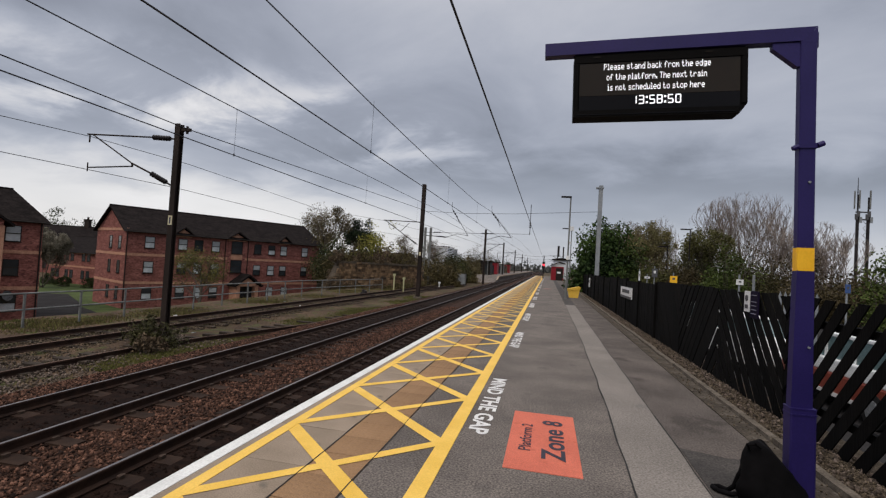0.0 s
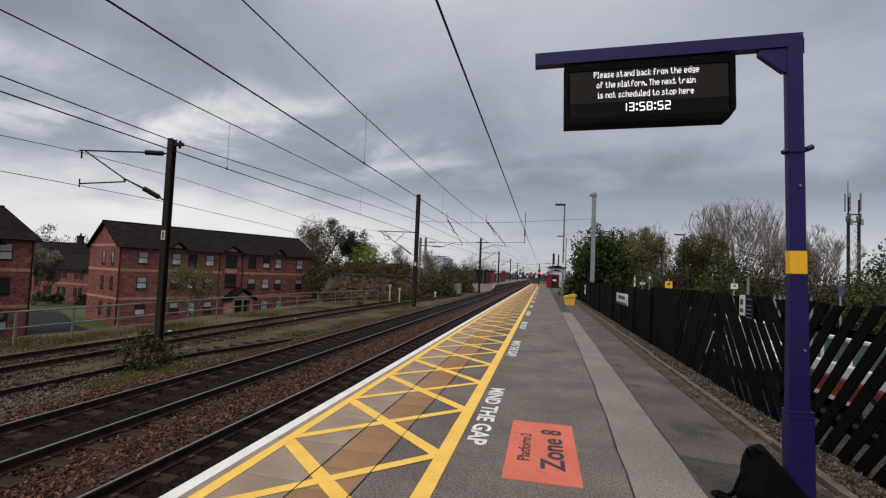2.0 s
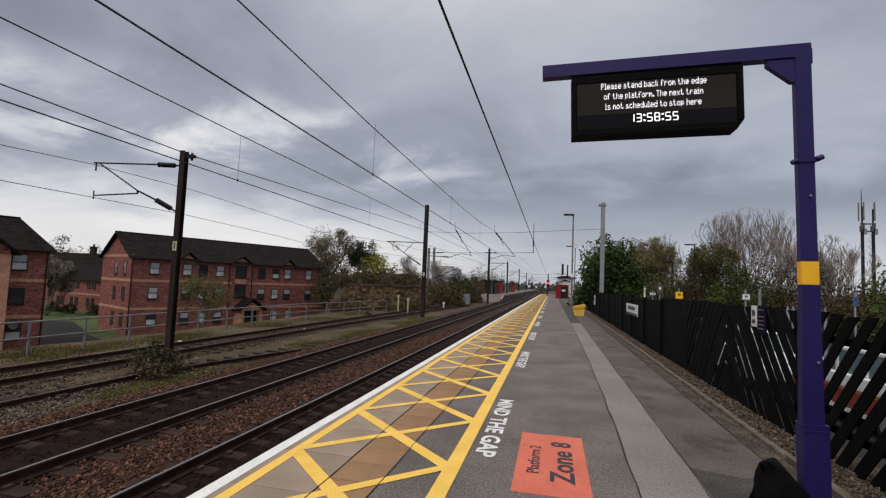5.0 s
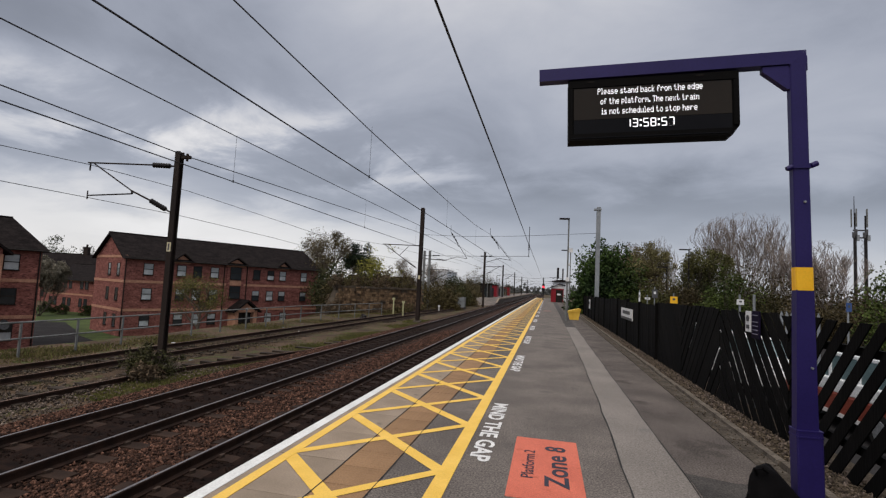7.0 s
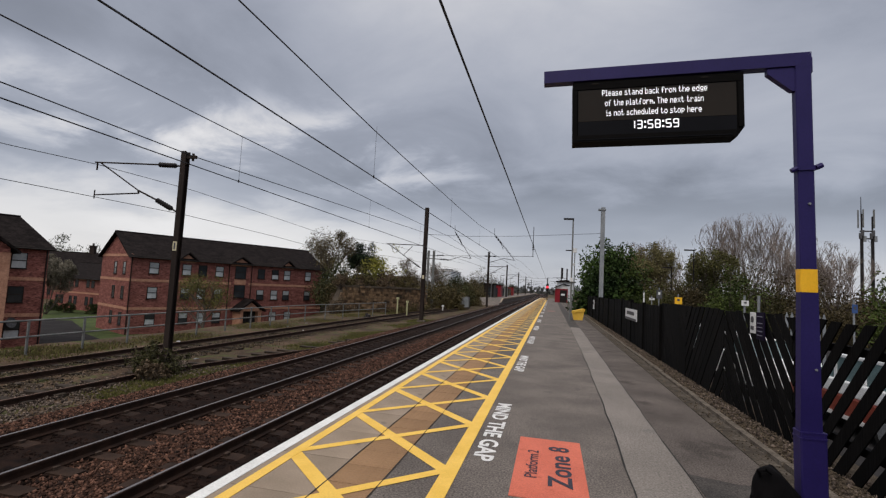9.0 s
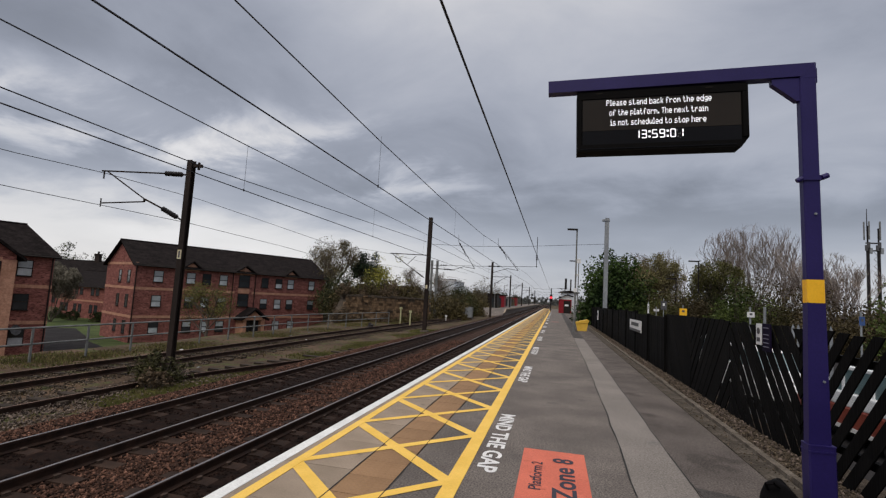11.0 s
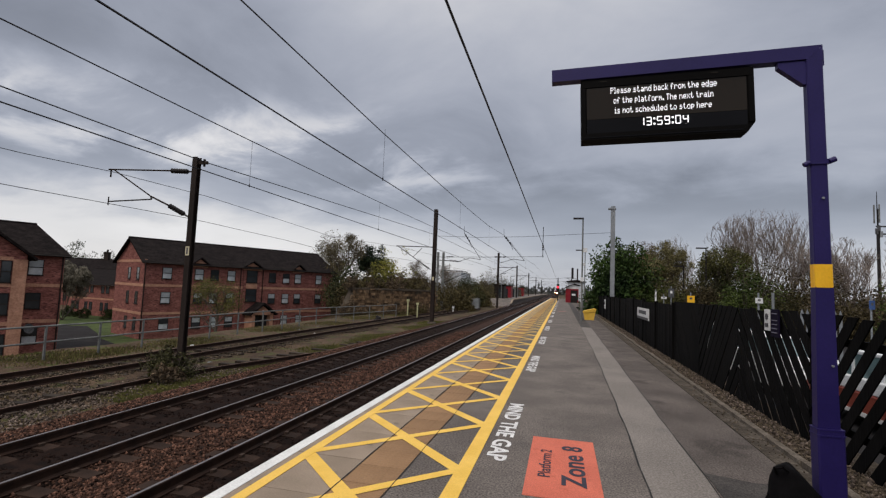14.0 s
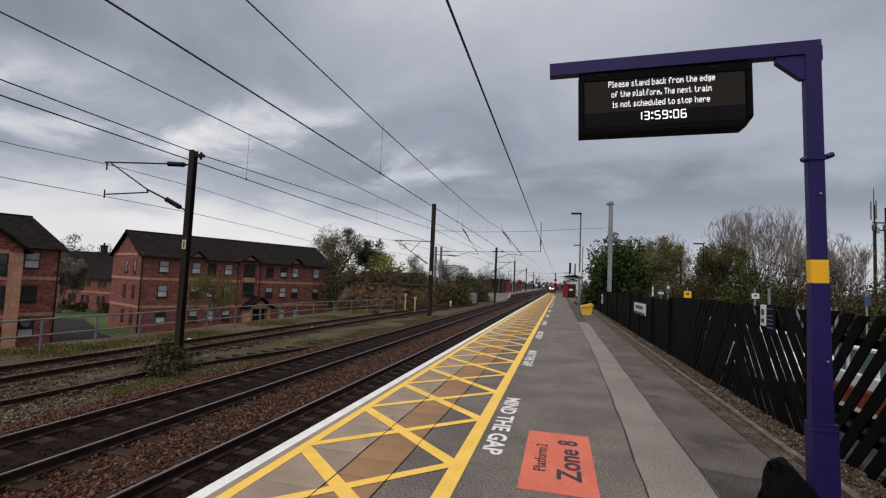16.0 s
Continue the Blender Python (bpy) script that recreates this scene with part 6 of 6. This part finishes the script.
def platform_furniture():
    a = street_lamp("platform_lamp", "slim grey platform lamp post with a flat head", 4.04, 34.2, 0, 6.5, -0.55, "platform lamps", M_GALV_DK)
    part("control_box", Geo().box(-0.1, 0.1, -0.1, 0.1, 2.5, 2.75), M_SIGNWHITE, a)
    b = street_lamp("platform_lamp", "slim grey platform lamp post with floodlight and camera", 5.1, 55, 0, 6.2, -0.9, "platform lamps", M_GALV_DK)
    part("floodlight", Geo().box(-0.2, 0.2, -0.2, 0.0, 6.0, 6.45, chamfer=0.03), M_SIGNWHITE, b)
    part("camera", Geo().box(-0.3, 0.0, -0.2, 0.0, 4.6, 4.85, chamfer=0.03), M_SIGNWHITE, b)
    bn = thing("grit_bin", "yellow plastic grit bin with sloping lid", "grit bin", m=Matrix.Translation((4.62, 36.3, 0)) @ Matrix.Diagonal((0.8, 0.8, 0.92, 1)))
    part("body", Geo().prism([(-0.36, 0.0), (0.36, 0.0), (0.48, 0.62), (-0.48, 0.50)], "y", -0.4, 0.4), M_BINYEL, bn)
    part("lid", Geo().prism([(-0.53, 0.49), (0.53, 0.64), (0.53, 0.80), (0.40, 0.84), (-0.53, 0.62)], "y", -0.45, 0.45), M_BINYEL, bn)
    # red shelter
    s = thing("platform_shelter", "red painted platform shelter with a shallow pitched roof", "shelter", m=pose(3.45, 88.0, 0))
    part("wall", Geo().box(0, 2.1, 0, 0.12, 0, 2.35).box(0, 0.12, 0.12, 5, 0, 2.35).box(1.98, 2.1, 0.12, 5, 0, 2.35), M_REDPAINT, s)
    part("gable", Geo().prism([(0, 2.35), (2.1, 2.35), (2.1, 2.75), (1.3, 3.0), (0, 2.42)], "y", 0.0, 0.12), M_SIGNWHITE, s, "white gable panel")
    part("roof", Geo().prism([(-0.35, 2.3), (1.35, 3.1), (2.4, 2.85), (2.4, 2.95), (1.35, 3.25), (-0.35, 2.42)], "y", -0.3, 5.2), M_ROOF, s)
    part("doorway", Geo().box(0.8, 1.95, -0.03, 0.02, 0, 2.1), M_FRAME_DK, s)
    part("notice", Geo().box(1.0, 1.6, -0.05, -0.03, 1.2, 1.5), M_SIGNWHITE, s)
    hut = thing("platform_building", "pale station building with a chimney behind the shelter", "building", m=pose(3.9, 96, 0))
    part("wall", Geo().box(0, 3.0, 0, 6, 0, 3.7), M_WHITEWALL, hut)
    part("roof", Geo().prism([(-0.3, 3.65), (3.3, 3.65), (3.3, 3.8), (1.5, 4.1), (-0.3, 3.8)], "y", -0.3, 6.3), M_ROOF, hut)
    part("chimney", Geo().box(0.6, 1.0, 2, 2.5, 4.3, 6.4), M_INSUL, hut)
    sg = thing("railway_signal", "black railway signal post showing a red light", "signal", m=pose(2.05, 98, 0))
    part("post", Geo().tube((0, 0, 0), (0, 0, 4.4), 0.09, n=8), M_INSUL, sg)
    part("head", Geo().box(-0.24, 0.24, -0.2, 0.15, 1.8, 3.2, chamfer=0.05), M_INSUL, sg)
    part("red_lamp", Geo().tube((0, -0.24, 2.6), (0, -0.2, 2.6), 0.2, n=14), M_REDLIGHT, sg, "lit red lamp")
    # stone ramps, opposite platform with its buildings
    o = thing("opposite_platform", "opposite platform with a pale edge", "platform", kind="structure")
    part("slab", Geo().prism([(91, -1.3), (96, -0.05), (320, -0.05), (320, -1.3)], "x", -11.0, -6.45), M_ASPHALT, o)
    part("edge", Geo().prism([(93, -0.75), (96, -0.03), (320, -0.03), (320, -0.28), (96, -0.28)], "x", -6.45, -6.15), M_COPING, o)
    for i, (y, w, h, mt, lab) in enumerate(((101, 2.0, 2.6, M_FRAME_DK, "dark small platform building"), (113, 2.2, 2.6, M_REDPAINT, "dark red platform shelter"), (128, 2.2, 2.5, M_GALV_DK, "grey glazed platform shelter"), (150, 2.2, 2.5, M_REDPAINT, "dark red platform shelter"))):
        h_ = thing("opposite_shelter", lab, "shelter", "opposite shelters", m=pose(-10.6, y, -0.05))
        part("wall", Geo().box(0, w, 0, 4, 0, h), mt, h_)
        part("roof", Geo().box(-0.2, w + 0.25, -0.2, 4.2, h, h + 0.18, chamfer=0.05), M_SIGNWHITE if i == 2 else M_ROOF, h_)
        part("doorway", Geo().box(w * 0.3, w * 0.7, -0.04, 0.02, 0, 2.0), M_PANE, h_)
    for y in (100, 118, 145):
        street_lamp("platform_lamp", "slim lamp post on the opposite platform", -9.0, y, -0.05, 5.0, 0.8, "opposite lamps", M_GALV_DK)
    wb = thing("pale_warehouse", "pale blue-grey warehouse far behind the scrub", "building", m=pose(-28.8, 128, -1.5))
    part("wall", Geo().box(0, 5.6, 0, 14, 0, 7.2), M_WHITEWALL, wb)
    part("roof", Geo().box(-0.2, 5.8, -0.2, 14.2, 7.2, 7.5), M_SIGNWHITE, wb)
    part("annexe", Geo().box(5.6, 7.5, 1, 10, 0, 3.2), M_SIGNWHITE, wb)
    # lineside bits
    for i, (x, y, h, mt) in enumerate(((-11.8, 47.9, 1.6, M_MARKER), (-10.9, 48.2, 1.3, M_MARKER), (-10.1, 60.8, 0.6, M_SIGNWHITE))):
        q = thing("marker_post", "short pale lineside marker post", "marker post", "marker posts", m=pose(x, y, -1.35))
        part("stake", Geo().box(-0.06, 0.06, -0.05, 0.05, 0, h, chamfer=0.01), mt, q)
        part("head", Geo().box(-0.14, 0.14, -0.06, 0.06, h, h + 0.2, chamfer=0.02), mt, q)
    q = thing("relay_cabinet", "weathered grey relay cabinet beside the track", "cabinet", m=pose(-9.4, 71.5, -1.35))
    part("body", Geo().box(-0.8, 0.8, -0.4, 0.4, 0.1, 1.75, chamfer=0.03), M_GALV_DK, q)
    part("door", Geo().box(-0.72, -0.02, -0.43, -0.39, 0.2, 1.65).box(0.02, 0.72, -0.43, -0.39, 0.2, 1.65), M_GALV, q)
    q = thing("dark_boulder", "dark lump of dumped waste by the siding", "rubbish", m=pose(-12.2, 41.2, -1.35))
    bm = Geo()
    rnd = random.Random(9)
    for i in range(6):
        bm.tube((rnd.uniform(-.3, .3), rnd.uniform(-.2, .2), -0.05), (rnd.uniform(-.2, .2), rnd.uniform(-.2, .2), rnd.uniform(.3, .7)), rnd.uniform(.15, .28), rnd.uniform(.06, .15), 7)
    part("lump", bm, M_INSUL, q)


platform_furniture()


def litter():
    rnd = random.Random(77)
    for i in range(8):
        t = thing("litter", "scrap of pale litter lying on the siding", "litter", "litter scraps", m=pose(rnd.uniform(-13.6, -8.4), rnd.uniform(9.5, 34), -1.24, 0, 0, rnd.uniform(0, 360)))
        w, h = rnd.uniform(0.04, 0.10), rnd.uniform(0.02, 0.05)
        part("scrap", Geo().prism([(-w, 0), (w * 0.8, 0.0), (w, h * 0.6), (w * 0.2, h), (-w * 0.7, h * 0.7)], "y", -w * 0.5, w * 0.6), M_SIGNWHITE if rnd.random() < 0.15 else M_GALV_DK, t)


litter()


# ---- car park side ----
def car(x, y, rz, label, upper, lower, group):
    t = thing("parked_car", label, "car", group, m=pose(x, y, -0.62, 0, 0, rz))
    W = 0.86
    low = [(-2.1, 0.28), (2.1, 0.28), (2.15, 0.62), (2.0, 0.72), (-2.0, 0.76), (-2.15, 0.6)]
    mid = [(-2.08, 0.74), (2.02, 0.70), (1.25, 0.98), (-1.95, 1.02)]
    cab = [(-1.9, 1.0), (1.2, 0.97), (0.45, 1.46), (-1.55, 1.48)]
    bevelled(part("lower_body", Geo().prism(low, "y", -W, W), lower, t), 0.05)
    b = bevelled(part("body", Geo().prism(mid, "y", -W + 0.01, W - 0.01), upper, t), 0.03)
    bevelled(part("cabin", Geo().prism([(a * 0.985, z) for a, z in cab], "y", -W + 0.09, W - 0.09), M_CARGLASS, t, "teal reflecting windows"), 0.03)
    bevelled(part("roof_panel", Geo().prism([(0.5, 1.42), (0.45, 1.5), (-1.55, 1.52), (-1.62, 1.44)], "y", -W + 0.08, W - 0.08), upper, t), 0.02)
    for xx in (-0.6, 0.35):
        part("pillar", Geo().box(xx - 0.04, xx + 0.04, -W + 0.07, W - 0.07, 0.98, 1.45), upper, t)
    part("sill_strip", Geo().box(-1.5, 1.5, -W - 0.012, W + 0.012, 0.28, 0.36), M_SIGNWHITE, t, "white sill strip")
    for xx in (-1.3, 1.3):
        for s in (-1, 1):
            w = part("wheel", Geo().tube((xx, s * (W - 0.2), 0.31), (xx, s * (W + 0.01), 0.31), 0.31, n=20), M_TYRE, t)
            part("rim", Geo().tube((xx, s * (W - 0.02), 0.31), (xx, s * (W + 0.02), 0.31), 0.19, n=14), M_GALV, w)


def car_park():
    car(9.3, 13.4, 90, "parked white car with red lower body and teal windows", M_CARWHITE, M_CARRED, "parked cars")
    car(8.7, 18.4, 90, "parked pale white car close behind the fence", M_CARWHITE, M_CARWHITE, "parked cars")
    car(8.9, 23.4, 90, "parked pale white car close behind the fence", M_CARWHITE, M_CARWHITE, "parked cars")
    for x, y, h, lab in ((14.2, 45.8, 6.9, "dark car park lamp post"), (12.6, 46.2, 5.4, "dark car park lamp post with round head")):
        street_lamp("car_park_lamp", lab, x, y, -1.1, h, -0.7, "car park lamps", M_INSUL)
    for x, y, z, mt, w, h, lab in ((7.41, 21.7, 1.72, M_BANDY, 0.25, 0.25, "yellow warning sign on a pole above the fence"), (7.95, 27.7, 1.95, M_BARS, 0.26, 0.42, "dark square sign with a pale symbol above the fence"), (7.43, 15.4, 1.78, M_SIGNWHITE, 0.16, 0.13, "small white plate on a pole"),
                                  (10.25, 16.4, 1.78, M_PARKBLUE, 0.12, 0.22, "small blue parking sign on a pole"), (7.82, 28.75, 1.70, M_SIGNWHITE, 0.26, 0.11, "white plate on a pole"), (7.62, 29.8, 1.75, M_SIGNWHITE, 0.08, 0.5, "slim white post above the fence")):
        t = thing("car_park_sign", lab, "sign", "car park signs", m=pose(x, y, z))
        part("plate", Geo().box(-w / 2, w / 2, -0.02, 0.0, -h / 2, h / 2, chamfer=0.004), mt, t)
        part("pole", Geo().tube((0, 0.03, -z - 1.1), (0, 0.03, h / 2 + 0.12), 0.022, n=8), M_GALV, t)
        part("symbol", Geo().box(-w * 0.18, w * 0.18, -0.03, -0.021, -h * 0.05, h * 0.25), M_SIGNWHITE if mt is M_BARS else M_BARS, t)
    f = thing("palisade_fence", "grey steel palisade fence beyond the car park", "fence", m=pose(9.75, 18.8, -0.65))
    for i in range(8):
        part("pale", Geo().prism([(-0.04, 0), (0.04, 0), (0.04, 2.1), (0, 2.22), (-0.04, 2.1)], "y", 0, 0.02), M_GALV, f, m=pose(i * 0.14, 0, 0))
    # lattice telecom mast
    t = thing("telecom_mast", "dark lattice telecom mast with two legs and antennas", "mast", m=pose(39.62, 70.0, -1.2))
    for sx, top in ((-0.56, 14.3), (0.56, 14.0)):
        part("leg", Geo().tube((sx, 0, 0), (sx, 0, 11.8), 0.20, 0.17, n=8).tube((sx, 0, 11.8), (sx, 0, top), 0.09, n=6), M_INSUL, t)
        for k in range(3):
            a = 2.1 * k + 0.5
            part("antenna", Geo().box(-0.07, 0.07, -0.06, 0.06, 12.6, 14.8, chamfer=0.03), M_GALV_DK, t, "pale panel antenna", m=pose(sx + math.copysign(0.30, sx) * abs(math.cos(a)), 0.35 * math.sin(a), 0))
            part("radio_unit", Geo().box(-0.14, 0.14, -0.1, 0.1, 10.9 + 0.35 * k, 11.6 + 0.35 * k, chamfer=0.03), M_GALV if k == 0 else M_BARS, t, m=pose(sx + 0.26 * math.cos(a), -0.2, 0))
    for j in range(12):
        z = 0.8 + j * 0.86
        part("lattice", Geo().tube((0.05, 0, z), (0.45, 0, z + 0.43), 0.03, n=4).tube((0.45, 0, z + 0.43), (0.05, 0, z + 0.86), 0.03, n=4), M_GALV, t)
    for z in (11.3, 12.2):
        part("cross_frame", Geo().tube((-0.75, 0, z), (0.75, 0, z), 0.09, n=6), M_BARS, t)
    part("whip", Geo().tube((-0.6, 0, 14), (-0.6, 0, 16.4), 0.06, 0.03, n=6), M_INSUL, t)


M_PARKBLUE = mat("blue_sign", (0.035, 0.075, 0.20), (0.05, 0.095, 0.24), 3, 0.5, 0.0)
car_park()


# ---- the approaching train ----
def build_train():
    t = thing("train", "distant red and grey express train with lit headlights", "train")
    nose = [(-1.30, -0.75), (1.30, -0.75), (1.36, 0.6), (1.28, 1.9), (0.85, 2.75), (-0.85, 2.75), (-1.28, 1.9), (-1.36, 0.6)]
    g = Geo()
    for y, k, dz in ((0, 0.72, -0.35), (1.2, 0.9, -0.12), (3.0, 1.0, 0.0), (22, 1.0, 0.0)):
        g.v += [(x * k, y, (z + 0.75) * (k if z > 0.7 else 1) - 0.75 + (dz if z > 1.5 else 0)) for x, z in nose]
    for j in range(3):
        g.f += [(j * 8 + i, j * 8 + (i + 1) % 8, (j + 1) * 8 + (i + 1) % 8, (j + 1) * 8 + i) for i in range(8)]
    g.f += [tuple(range(7, -1, -1)), tuple(24 + i for i in range(8))]
    part("cab_car", g, M_TRAINRED, t, "dark red driving car")
    part("windscreen", Geo().prism([(-0.75, 1.15), (0.75, 1.15), (0.6, 1.85), (-0.6, 1.85)], "y", -0.05, 0.6), M_PANE, t, "dark windscreen")
    part("yellow_front", Geo().box(-0.8, 0.8, -0.03, 0.2, -0.2, 0.75, chamfer=0.1), M_BANDY, t, "yellow warning panel")
    for x in (-0.72, 0.72):
        part("headlight", Geo().tube((x, -0.10, 0.62), (x, 0.0, 0.62), 0.19, n=14), M_HEADLIGHT, t, "lit headlight")
    part("underframe", Geo().box(-1.1, 1.1, 0.6, 22, -0.95, -0.7), M_INSUL, t)
    for k in range(1, 5):
        part("carriage", Geo().prism(nose, "y", 22.6 + (k - 1) * 23, 44.8 + (k - 1) * 23), M_TRAINGREY, t, "grey passenger carriage")
    return t


M_TRAINRED = mat("train_red_paint", (0.16, 0.03, 0.03), (0.2, 0.04, 0.04), 1, 0.4, 0.0)
M_TRAINGREY = mat("train_grey_paint", (0.25, 0.26, 0.28), (0.3, 0.31, 0.33), 1, 0.4, 0.0)
train = build_train()


def motions():
    """The train runs towards the camera on the near line at a steady speed; the display's clock counts."""
    walk(train, [(t, pose(-1.52, 285 + 52 * (16 - t), 0.05)) for t in (0, 4, 8, 12, 16)])
    # the clock counts one second on, 0.42 s after each full second
    for seg, rest, name, place in clock_vanes:
        rows, lit = [], None
        for n in range(17):
            text = "13:%02d:%02d" % divmod(58 * 60 + 50 + n, 60)
            now = name in SEGMENTS[text[place]]
            if lit is None:
                rows.append((0.0, rest @ pose(0, 0, 0, 0 if now else 180)))
            elif now != lit:
                for k in range(4):
                    rows.append((n - 0.62 + 0.03 * k, rest @ pose(0, 0, 0, 60 * k if lit else 180 - 60 * k)))
            lit = now
        rows.append((16.0, rest @ pose(0, 0, 0, 0 if lit else 180)))
        walk(seg, rows)


motions()
